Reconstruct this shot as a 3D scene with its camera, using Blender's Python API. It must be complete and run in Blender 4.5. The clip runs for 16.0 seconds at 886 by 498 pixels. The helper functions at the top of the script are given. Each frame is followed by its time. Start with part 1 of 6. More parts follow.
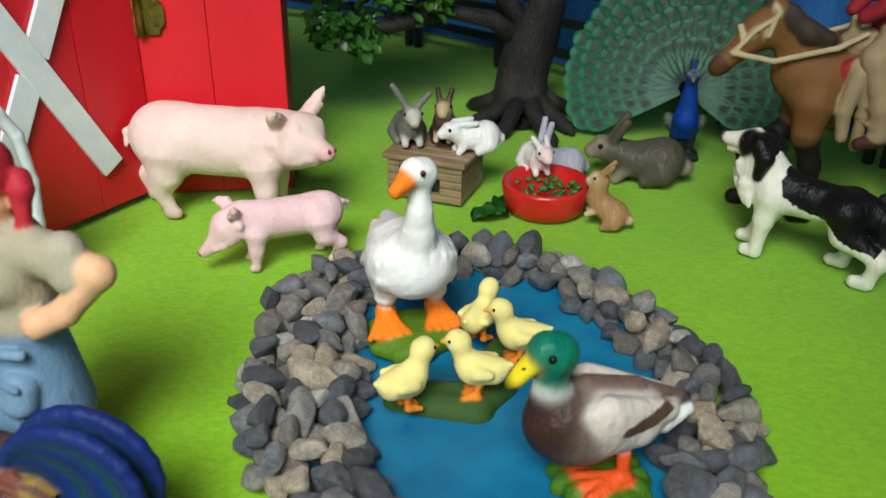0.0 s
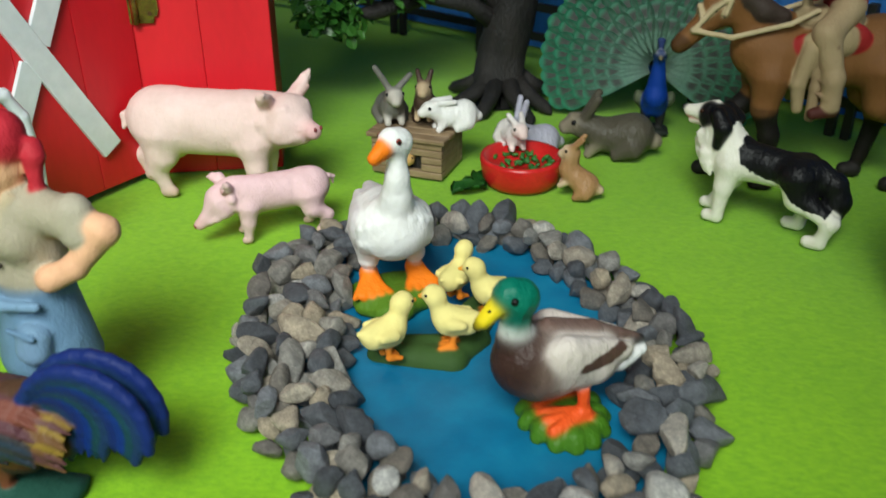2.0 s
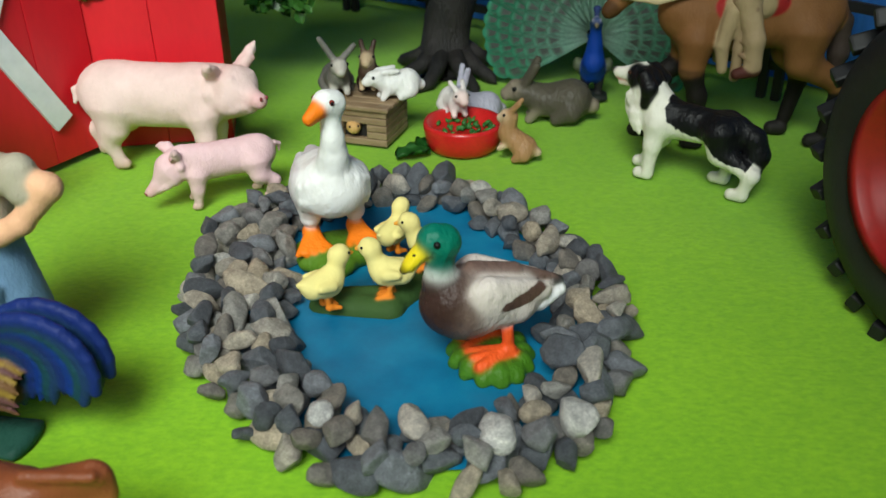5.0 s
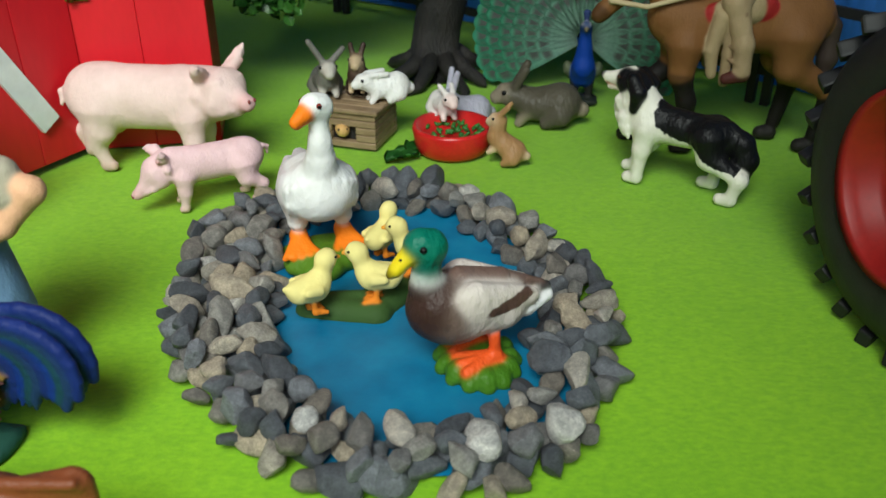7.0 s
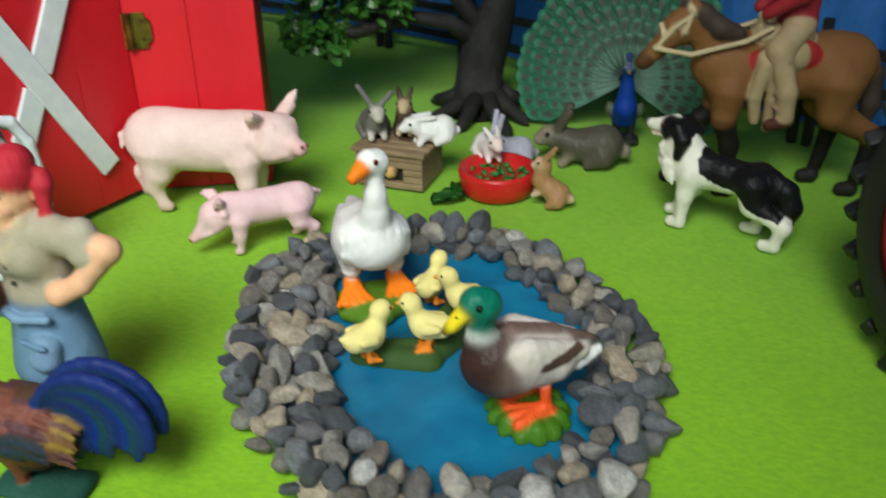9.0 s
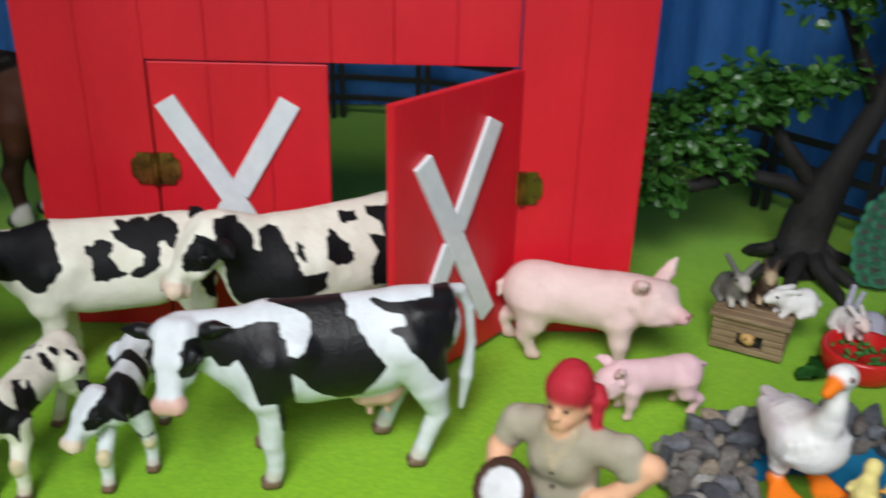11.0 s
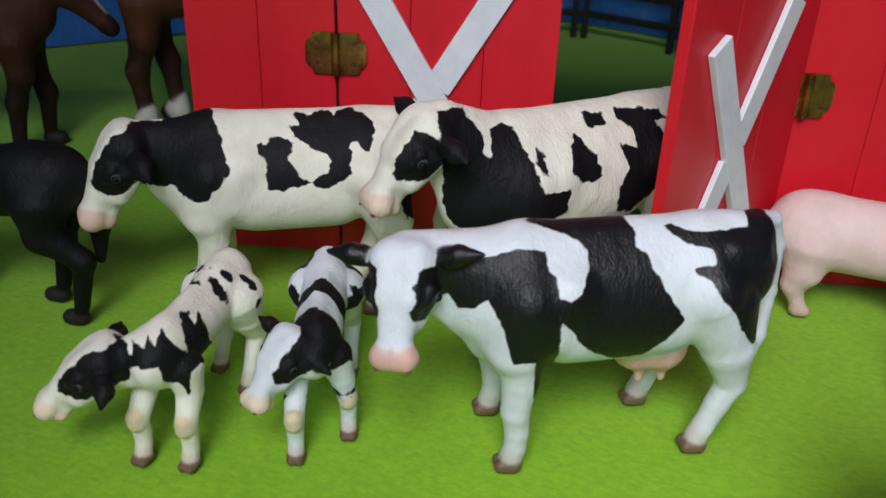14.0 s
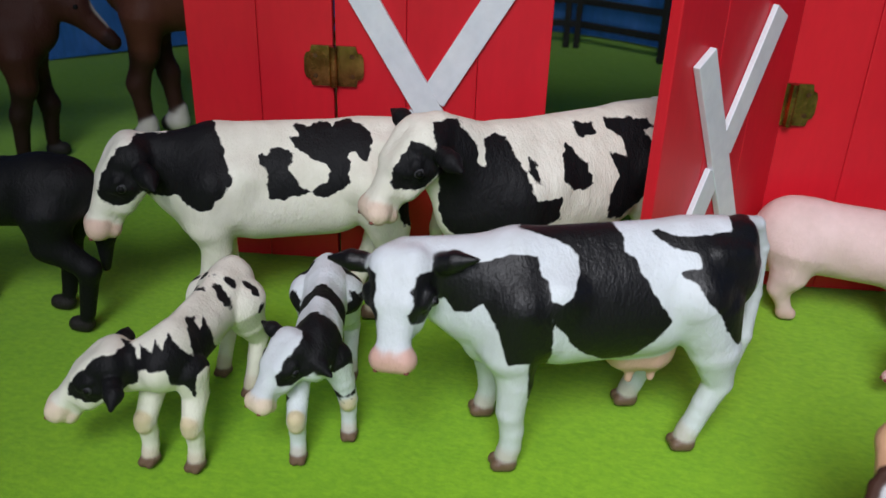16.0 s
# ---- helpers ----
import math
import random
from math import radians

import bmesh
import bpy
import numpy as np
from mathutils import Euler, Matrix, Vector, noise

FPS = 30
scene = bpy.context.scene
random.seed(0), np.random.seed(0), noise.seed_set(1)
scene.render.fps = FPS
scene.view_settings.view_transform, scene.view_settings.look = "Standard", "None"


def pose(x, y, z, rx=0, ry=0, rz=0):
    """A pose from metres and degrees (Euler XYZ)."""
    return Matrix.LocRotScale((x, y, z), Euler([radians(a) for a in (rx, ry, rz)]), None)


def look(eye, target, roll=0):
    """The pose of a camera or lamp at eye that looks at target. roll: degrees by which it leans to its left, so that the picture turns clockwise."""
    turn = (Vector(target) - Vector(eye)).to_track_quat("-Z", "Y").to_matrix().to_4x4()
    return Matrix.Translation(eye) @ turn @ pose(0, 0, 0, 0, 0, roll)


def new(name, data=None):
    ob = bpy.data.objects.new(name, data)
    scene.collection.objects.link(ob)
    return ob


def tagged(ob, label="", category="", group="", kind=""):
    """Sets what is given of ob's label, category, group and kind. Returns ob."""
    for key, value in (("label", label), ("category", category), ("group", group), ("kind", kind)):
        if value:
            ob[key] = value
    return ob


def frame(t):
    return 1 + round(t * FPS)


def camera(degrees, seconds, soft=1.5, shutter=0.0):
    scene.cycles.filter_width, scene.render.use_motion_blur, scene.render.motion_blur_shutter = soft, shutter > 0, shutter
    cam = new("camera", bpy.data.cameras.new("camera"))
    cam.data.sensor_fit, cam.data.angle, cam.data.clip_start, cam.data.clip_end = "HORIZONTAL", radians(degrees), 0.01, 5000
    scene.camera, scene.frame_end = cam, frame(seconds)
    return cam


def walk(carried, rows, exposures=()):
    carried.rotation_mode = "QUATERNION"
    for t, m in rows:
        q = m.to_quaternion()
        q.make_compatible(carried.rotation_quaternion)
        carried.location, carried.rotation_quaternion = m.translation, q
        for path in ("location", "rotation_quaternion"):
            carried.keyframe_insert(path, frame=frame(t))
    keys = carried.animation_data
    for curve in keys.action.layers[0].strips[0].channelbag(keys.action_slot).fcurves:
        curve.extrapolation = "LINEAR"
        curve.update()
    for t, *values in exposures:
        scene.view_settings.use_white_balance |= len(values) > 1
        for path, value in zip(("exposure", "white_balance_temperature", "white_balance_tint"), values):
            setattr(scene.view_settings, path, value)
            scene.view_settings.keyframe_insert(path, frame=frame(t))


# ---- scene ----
cam = camera(53.1, 16.0, shutter=0.6)
cam.data.dof.use_dof, cam.data.dof.focus_distance, cam.data.dof.aperture_fstop = True, 0.335, 20.0
PATH = [
    (0, (0.057, 0.069, 0.175), (-0.03, 1.839, -0.752), 0.8),
    (0.5, (0.058, 0.064, 0.179), (-0.027, 1.836, -0.744), 0.9),
    (1, (0.06, 0.059, 0.18), (-0.023, 1.833, -0.739), 0.6),
    (1.5, (0.06, 0.052, 0.179), (-0.02, 1.823, -0.746), 0.3),
    (2, (0.065, 0.043, 0.177), (-0.013, 1.807, -0.763), -0.1),
    (2.5, (0.07, 0.032, 0.175), (0.004, 1.784, -0.787), -0.2),
    (3, (0.072, 0.026, 0.175), (0.012, 1.768, -0.805), -0.5),
    (3.5, (0.074, 0.022, 0.175), (0.024, 1.764, -0.805), -0.7),
    (4, (0.076, 0.022, 0.174), (0.032, 1.767, -0.803), -0.6),
    (4.2, (0.077, 0.022, 0.175), (0.036, 1.77, -0.795), -0.7),
    (6.5, (0.083, 0.024, 0.176), (0.081, 1.772, -0.796), -0.3),
    (7, (0.082, 0.024, 0.176), (0.076, 1.774, -0.791), -0.3),
    (7.5, (0.081, 0.023, 0.176), (0.076, 1.775, -0.789), -0.3),
    (8, (0.082, 0.023, 0.178), (0.071, 1.772, -0.791), -0.5),
    (8.2, (0.082, 0.023, 0.178), (0.073, 1.774, -0.789), -0.6),
    (10.3, (0.002, 0.02, 0.233), (-0.248, 1.803, -0.639), 0.6),
    (10.5, (-0.018, 0.02, 0.236), (-0.284, 1.806, -0.624), 1.2),
    (11, (-0.062, 0.019, 0.244), (-0.37, 1.815, -0.581), 1.4),
    (11.5, (-0.092, 0.034, 0.238), (-0.468, 1.821, -0.577), 0.6),
    (12, (-0.118, 0.064, 0.227), (-0.516, 1.811, -0.662), 1.4),
    (12.5, (-0.132, 0.075, 0.218), (-0.545, 1.796, -0.713), 2.2),
    (13, (-0.145, 0.084, 0.209), (-0.57, 1.8, -0.726), 2.2),
    (13.5, (-0.149, 0.087, 0.197), (-0.578, 1.802, -0.738), 2.1),
    (14, (-0.15, 0.085, 0.191), (-0.576, 1.799, -0.747), 2.1),
    (14.5, (-0.149, 0.083, 0.19), (-0.568, 1.799, -0.748), 2.4),
    (15, (-0.149, 0.08, 0.192), (-0.562, 1.803, -0.735), 2.4),
    (15.5, (-0.147, 0.077, 0.194), (-0.565, 1.798, -0.735), 2.1),
    (16, (-0.148, 0.076, 0.195), (-0.567, 1.801, -0.726), 1.9),
]
walk(cam, [(t, look(eye, target, roll)) for t, eye, target, roll in PATH], [(0.0, -0.08, 6450, 2), (2.5, -0.13, 6450, -2), (8.2, -0.15, 6450, -2), (10.5, -0.25, 6350, 9), (12.0, -0.6, 6150, 14), (14.0, -0.64, 6100, 15), (16.0, -0.64, 6100, 15)])

# ---- world, light ----
world = bpy.data.worlds.new("room_sky")
scene.world = world
world.use_nodes = True
wn = world.node_tree.nodes
sky = wn.new("ShaderNodeTexSky")
sky.sky_type, sky.sun_disc = "NISHITA", False
sky.sun_elevation, sky.sun_rotation = radians(45), radians(200)
world.node_tree.links.new(sky.outputs[0], wn["Background"].inputs[0])
wn["Background"].inputs[1].default_value = 0.1


def window_light(name, eye, target, w, h, power, colour):
    """Daylight that comes in through a window opening."""
    d = bpy.data.lights.new(name, "AREA")
    d.shape, d.size, d.size_y, d.energy, d.color = "RECTANGLE", w, h, power, colour
    ob = new(name, d)
    ob.matrix_world = look(eye, target)
    return ob


window_light("window_daylight", (-0.10, -0.62, 0.76), (-0.08, 0.25, 0.0), 0.85, 0.70, 7.8, (0.965, 0.985, 1.0))
# unseen spot added behind the camera; brightens mid-table and falls off to the sides
lamp = bpy.data.lights.new("added_spot_light", "SPOT")
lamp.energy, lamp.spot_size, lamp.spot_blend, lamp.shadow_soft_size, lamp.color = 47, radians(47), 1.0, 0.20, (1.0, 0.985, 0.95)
new("added_spot_light", lamp).matrix_world = look((-0.09, -0.34, 0.78), (-0.075, 0.375, 0.0))


# ---- materials ----
def material(name, rough=0.5, metal=0.0):
    m = bpy.data.materials.new(name)
    m.use_nodes = True
    n, l = m.node_tree.nodes, m.node_tree.links
    b = n["Principled BSDF"]
    b.inputs["Roughness"].default_value, b.inputs["Metallic"].default_value = rough, metal
    return m, n, l, b


def noise_node(n, l, scale, detail=4, rough=0.55, coord="Object", stretch=None):
    tc = n.new("ShaderNodeTexCoord")
    t = n.new("ShaderNodeTexNoise")
    t.inputs["Scale"].default_value, t.inputs["Detail"].default_value, t.inputs["Roughness"].default_value = scale, detail, rough
    if stretch:
        mp = n.new("ShaderNodeMapping")
        mp.inputs["Scale"].default_value = stretch
        l.new(tc.outputs[coord], mp.inputs[0])
        l.new(mp.outputs[0], t.inputs["Vector"])
    else:
        l.new(tc.outputs[coord], t.inputs["Vector"])
    return t


def ramp_node(n, l, source, stops):
    r = n.new("ShaderNodeValToRGB")
    e = r.color_ramp.elements
    while len(e) < len(stops):
        e.new(0.5)
    for el, (p, c) in zip(e, stops):
        el.position, el.color = p, (*c, 1)
    l.new(source, r.inputs[0])
    return r


def mix_node(n, l, fac, a, b, mode="MIX"):
    x = n.new("ShaderNodeMix")
    x.data_type, x.blend_type = "RGBA", mode
    for sock, v in ((x.inputs[0], fac), (x.inputs[6], a), (x.inputs[7], b)):
        if hasattr(v, "is_linked"):
            l.new(v, sock)
        elif isinstance(v, tuple):
            sock.default_value = (*v, 1)
        else:
            sock.default_value = v
    return x.outputs[2]


def bump_node(n, l, b, height, strength, dist):
    bp = n.new("ShaderNodeBump")
    bp.inputs["Strength"].default_value, bp.inputs["Distance"].default_value = strength, dist
    l.new(height, bp.inputs["Height"])
    l.new(bp.outputs[0], b.inputs["Normal"])


def surface(name, c1, c2, scale, rough=0.5, metal=0.0, bump=0.3, dist=0.0004, fine=None, stretch=None, grain=0.82):
    """A surface of two tones, blotches and fine grain."""
    m, n, l, b = material(name, rough, metal)
    t = noise_node(n, l, scale, stretch=stretch)
    f = noise_node(n, l, fine or scale * 9, 3, stretch=stretch)
    r = ramp_node(n, l, t.outputs[0], [(0.3, c1), (0.7, c2)])
    g = ramp_node(n, l, f.outputs[0], [(0.3, (grain, grain, grain)), (0.7, (1, 1, 1))])
    l.new(mix_node(n, l, 1.0, r.outputs[0], g.outputs[0], "MULTIPLY"), b.inputs["Base Color"])
    bump_node(n, l, b, f.outputs[0], bump, dist)
    return m


def figure_paint(name, dark=(0.006, 0.006, 0.007), rough=0.42, grain=900.0, bump=0.35, edge=2.2, stretch=None, gloss=0.2):
    """Hand-painted plastic: the colour of each part, dark patches with uneven brushed edges, and fine moulded relief."""
    m, n, l, b = material(name, rough)
    b.inputs["Specular IOR Level"].default_value = gloss
    col = n.new("ShaderNodeAttribute")
    col.attribute_name = "paint"
    mask = n.new("ShaderNodeAttribute")
    mask.attribute_name = "patch"
    wob = noise_node(n, l, 260.0, 3)
    mm = n.new("ShaderNodeMath")
    mm.operation = "MULTIPLY_ADD"
    l.new(wob.outputs[0], mm.inputs[0])
    mm.inputs[1].default_value, mm.inputs[2].default_value = edge * 2, -edge
    ad = n.new("ShaderNodeMath")
    ad.operation = "ADD"
    l.new(mm.outputs[0], ad.inputs[0])
    l.new(mask.outputs["Fac"], ad.inputs[1])
    st = n.new("ShaderNodeMapRange")
    st.inputs["From Min"].default_value, st.inputs["From Max"].default_value = -0.25, 0.25
    st.inputs["To Min"].default_value, st.inputs["To Max"].default_value = 1.0, 0.0
    l.new(ad.outputs[0], st.inputs["Value"])
    blot = noise_node(n, l, 90.0, 4)
    tone = ramp_node(n, l, blot.outputs[0], [(0.3, (0.86, 0.85, 0.83)), (0.65, (1, 1, 1))])
    c = mix_node(n, l, 1.0, col.outputs["Color"], tone.outputs[0], "MULTIPLY")
    l.new(mix_node(n, l, st.outputs[0], c, dark), b.inputs["Base Color"])
    g = noise_node(n, l, grain, 3, stretch=stretch)
    folds = noise_node(n, l, 130.0, 3, 0.6, stretch=(1.3, 1, 0.6))
    fine = n.new("ShaderNodeMath")
    fine.operation = "MULTIPLY_ADD"
    fine.inputs[1].default_value = 3.2
    l.new(folds.outputs[0], fine.inputs[0])
    l.new(g.outputs[0], fine.inputs[2])
    bump_node(n, l, b, fine.outputs[0], bump, 0.0006)
    rr = n.new("ShaderNodeMapRange")
    rr.inputs["To Min"].default_value, rr.inputs["To Max"].default_value = rough - 0.1, rough + 0.15
    l.new(blot.outputs[0], rr.inputs["Value"])
    l.new(rr.outputs[0], b.inputs["Roughness"])
    return m


PAINT = figure_paint("figurine_paint", rough=0.58, grain=1300.0, bump=0.5, stretch=(1, 1, 0.5))
FUR = figure_paint("figurine_fur_paint", grain=600.0, bump=0.8, stretch=(1, 1, 0.45))
FEATHER = figure_paint("figurine_feather_paint", rough=0.55, grain=380.0, bump=0.6)
DOWN = figure_paint("figurine_down_paint", rough=0.7, grain=700.0, bump=0.3)
GLOSS = figure_paint("figurine_gloss_paint", rough=0.42, gloss=0.35, grain=1300.0, bump=0.38, edge=1.2, stretch=(1, 1, 0.5))
DRAKE = figure_paint("drake_feather_paint", dark=(0.09, 0.05, 0.04), grain=420.0, bump=0.8, edge=1.2)

felt, fn, fl, fb = material("green_felt", 0.95)
t1 = noise_node(fn, fl, 9.0, 4)
t2 = noise_node(fn, fl, 520.0, 4, 0.75, stretch=(0.6, 1.0, 1.0))
t3 = noise_node(fn, fl, 2200.0, 2)
r1 = ramp_node(fn, fl, t1.outputs[0], [(0.3, (0.215, 0.475, 0.004)), (0.7, (0.27, 0.54, 0.006))])
r2 = ramp_node(fn, fl, t2.outputs[0], [(0.35, (0.74, 0.80, 0.6)), (0.65, (1.05, 1.03, 1))])
fl.new(mix_node(fn, fl, 1.0, r1.outputs[0], r2.outputs[0], "MULTIPLY"), fb.inputs["Base Color"])
fa = mix_node(fn, fl, 0.5, t2.outputs[0], t3.outputs[0])
bump_node(fn, fl, fb, fa, 0.5, 0.0006)
fb.inputs["Sheen Weight"].default_value = 0.15

RED = surface("red_barn_paint", (0.56, 0.007, 0.018), (0.66, 0.012, 0.024), 30, 0.42, bump=0.12, stretch=(1, 1, 0.3), fine=350, grain=0.93)
WHITE = surface("white_trim_paint", (0.66, 0.72, 0.76), (0.76, 0.80, 0.82), 60, 0.5, bump=0.12, fine=260, grain=0.93)
BRASS = surface("aged_brass", (0.12, 0.07, 0.02), (0.72, 0.50, 0.15), 130, 0.27, 1.0, bump=0.6)
BRASS_DARK = surface("dark_brass", (0.10, 0.05, 0.02), (0.2, 0.12, 0.05), 200, 0.5, 0.8)
BLUE = surface("blue_backdrop_cloth", (0.055, 0.25, 0.76), (0.09, 0.36, 0.90), 7, 0.6, bump=0.2, dist=0.001, stretch=(1, 1, 0.2), fine=300)
FENCE = surface("black_fence_plastic", (0.008, 0.008, 0.010), (0.02, 0.018, 0.018), 80, 0.5)
BARK = surface("dark_tree_bark", (0.004, 0.0035, 0.003), (0.020, 0.016, 0.014), 90, 0.7, bump=0.9, dist=0.0015, stretch=(1, 1, 0.3))
LEAF = surface("tree_leaf", (0.014, 0.07, 0.010), (0.07, 0.20, 0.03), 60, 0.33)
RUBBER = surface("black_rubber", (0.006, 0.006, 0.007), (0.016, 0.016, 0.017), 80, 0.6)
RIM = surface("red_wheel_plastic", (0.26, 0.008, 0.007), (0.33, 0.011, 0.009), 40, 0.45, bump=0.1)
WALL = surface("taupe_wall_paint", (0.30, 0.285, 0.26), (0.34, 0.32, 0.30), 3, 0.8)
WOOD = surface("room_wood", (0.20, 0.12, 0.07), (0.32, 0.21, 0.12), 6, 0.5, stretch=(1, 8, 1))

water, pn, pl, pb = material("blue_pond_paint", 0.42)
w1 = noise_node(pn, pl, 38.0, 5, 0.6)
w2 = noise_node(pn, pl, 160.0, 4)
wr = ramp_node(pn, pl, w1.outputs[0], [(0.3, (0.005, 0.11, 0.24)), (0.55, (0.01, 0.17, 0.33)), (0.8, (0.02, 0.24, 0.40))])
pl.new(wr.outputs[0], pb.inputs["Base Color"])
bump_node(pn, pl, pb, mix_node(pn, pl, 0.4, w1.outputs[0], w2.outputs[0]), 0.35, 0.001)

stone, sn, sl, sb = material("river_stone", 0.6)
oi = sn.new("ShaderNodeObjectInfo")
sr = ramp_node(sn, sl, oi.outputs["Random"], [(0.0, (0.07, 0.075, 0.088)), (0.25, (0.13, 0.14, 0.16)), (0.45, (0.21, 0.22, 0.245)), (0.60, (0.19, 0.165, 0.14)), (0.76, (0.32, 0.31, 0.29)), (0.90, (0.44, 0.36, 0.26)), (1.0, (0.60, 0.59, 0.57))])
s1 = noise_node(sn, sl, 1.7, 6, 0.68)
s2 = noise_node(sn, sl, 9.0, 4, 0.7)
sg = ramp_node(sn, sl, s1.outputs[0], [(0.3, (0.62, 0.62, 0.64)), (0.5, (1, 1, 1)), (0.66, (1.35, 1.35, 1.33)), (0.74, (1.9, 1.9, 1.85))])
sc2 = mix_node(sn, sl, 1.0, sr.outputs[0], sg.outputs[0], "MULTIPLY")
sv = ramp_node(sn, sl, s2.outputs[0], [(0.35, (0.74, 0.74, 0.74)), (0.65, (1.15, 1.15, 1.15))])
sl.new(mix_node(sn, sl, 1.0, sc2, sv.outputs[0], "MULTIPLY"), sb.inputs["Base Color"])
bump_node(sn, sl, sb, mix_node(sn, sl, 0.4, s1.outputs[0], s2.outputs[0]), 0.9, 0.003)

fan, an, al, ab = material("peacock_fan_paint", 0.5)
acol = an.new("ShaderNodeAttribute")
acol.attribute_name = "paint"
at = noise_node(an, al, 180.0, 4)
ar = ramp_node(an, al, at.outputs[0], [(0.3, (0.6, 0.65, 0.6)), (0.7, (1.1, 1.1, 1.1))])
al.new(mix_node(an, al, 1.0, acol.outputs["Color"], ar.outputs[0], "MULTIPLY"), ab.inputs["Base Color"])
bump_node(an, al, ab, at.outputs[0], 0.5, 0.0008)


# ---- mesh tools ----
def thing(name, m, label, category, group="", kind=""):
    ob = new(name)
    ob.empty_display_size = 0.01
    ob.matrix_world = m
    return tagged(ob, label, category, group, kind)


def mesh_of(name, bm, mat, smooth=False):
    me = bpy.data.meshes.new(name)
    bm.normal_update()
    bm.to_mesh(me)
    bm.free()
    me.materials.append(mat)
    if smooth:
        me.shade_smooth()
    return me


def part(name, bm, mat, parent=None, label="", m=None, smooth=False):
    ob = new(name, mesh_of(name, bm, mat, smooth))
    if parent:
        ob.parent = parent
    if m is not None:
        ob.matrix_basis = m
    if label:
        ob["label"] = label
    return ob


def structure(name, bm, mat, label, category, m=None, smooth=False):
    ob = part(name, bm, mat, None, "", m, smooth)
    return tagged(ob, label, category, "", "structure")


def box(bm, x0, x1, y0, y1, z0, z1, bevel=0.0, m=None):
    r = bmesh.ops.create_cube(bm, size=1.0)
    vs = r["verts"]
    bmesh.ops.scale(bm, vec=(x1 - x0, y1 - y0, z1 - z0), verts=vs)
    bmesh.ops.translate(bm, vec=((x0 + x1) / 2, (y0 + y1) / 2, (z0 + z1) / 2), verts=vs)
    if bevel:
        es = list({e for v in vs for e in v.link_edges})
        out = bmesh.ops.bevel(bm, geom=es, offset=bevel, segments=2, affect="EDGES", profile=0.6)
        vs = list({v for f in out["faces"] for v in f.verts} | {v for v in vs if v.is_valid})
    if m is not None:
        bmesh.ops.transform(bm, matrix=m, verts=vs)
    return vs


def tube(bm, pts, radii, seg=10):
    """A round, tapering tube along points."""
    rings = []
    for i, p in enumerate(pts):
        a = Vector(pts[max(i - 1, 0)])
        b = Vector(pts[min(i + 1, len(pts) - 1)])
        q = (b - a).to_track_quat("Z", "Y")
        rings.append([bm.verts.new(Vector(p) + q @ Vector((radii[i] * math.cos(k * math.tau / seg), radii[i] * math.sin(k * math.tau / seg), 0))) for k in range(seg)])
    for r0, r1 in zip(rings, rings[1:]):
        for k in range(seg):
            bm.faces.new((r0[k], r0[(k + 1) % seg], r1[(k + 1) % seg], r1[k]))
    bm.faces.new(rings[0][::-1])
    bm.faces.new(rings[-1])


def capsule(a, b, ra, rb, col, sy=1.0, k=None):
    """One lump of a figurine, in millimetres: a tapering rod from a to b; sy: its width sideways against its height."""
    return (np.array(a, float), np.array(b, float), ra, rb, np.array(col, float), sy, k)


def lump_distance(P, q):
    a, b, ra, rb, _, sy, _ = P
    s = np.array((1.0, 1.0 / sy, 1.0))
    u, v = (q - a) * s, (b - a) * s
    t = np.clip((u @ v) / max(v @ v, 1e-9), 0, 1)
    w = u - t[..., None] * v
    return np.sqrt((w * w).sum(-1)) - (ra + (rb - ra) * t)


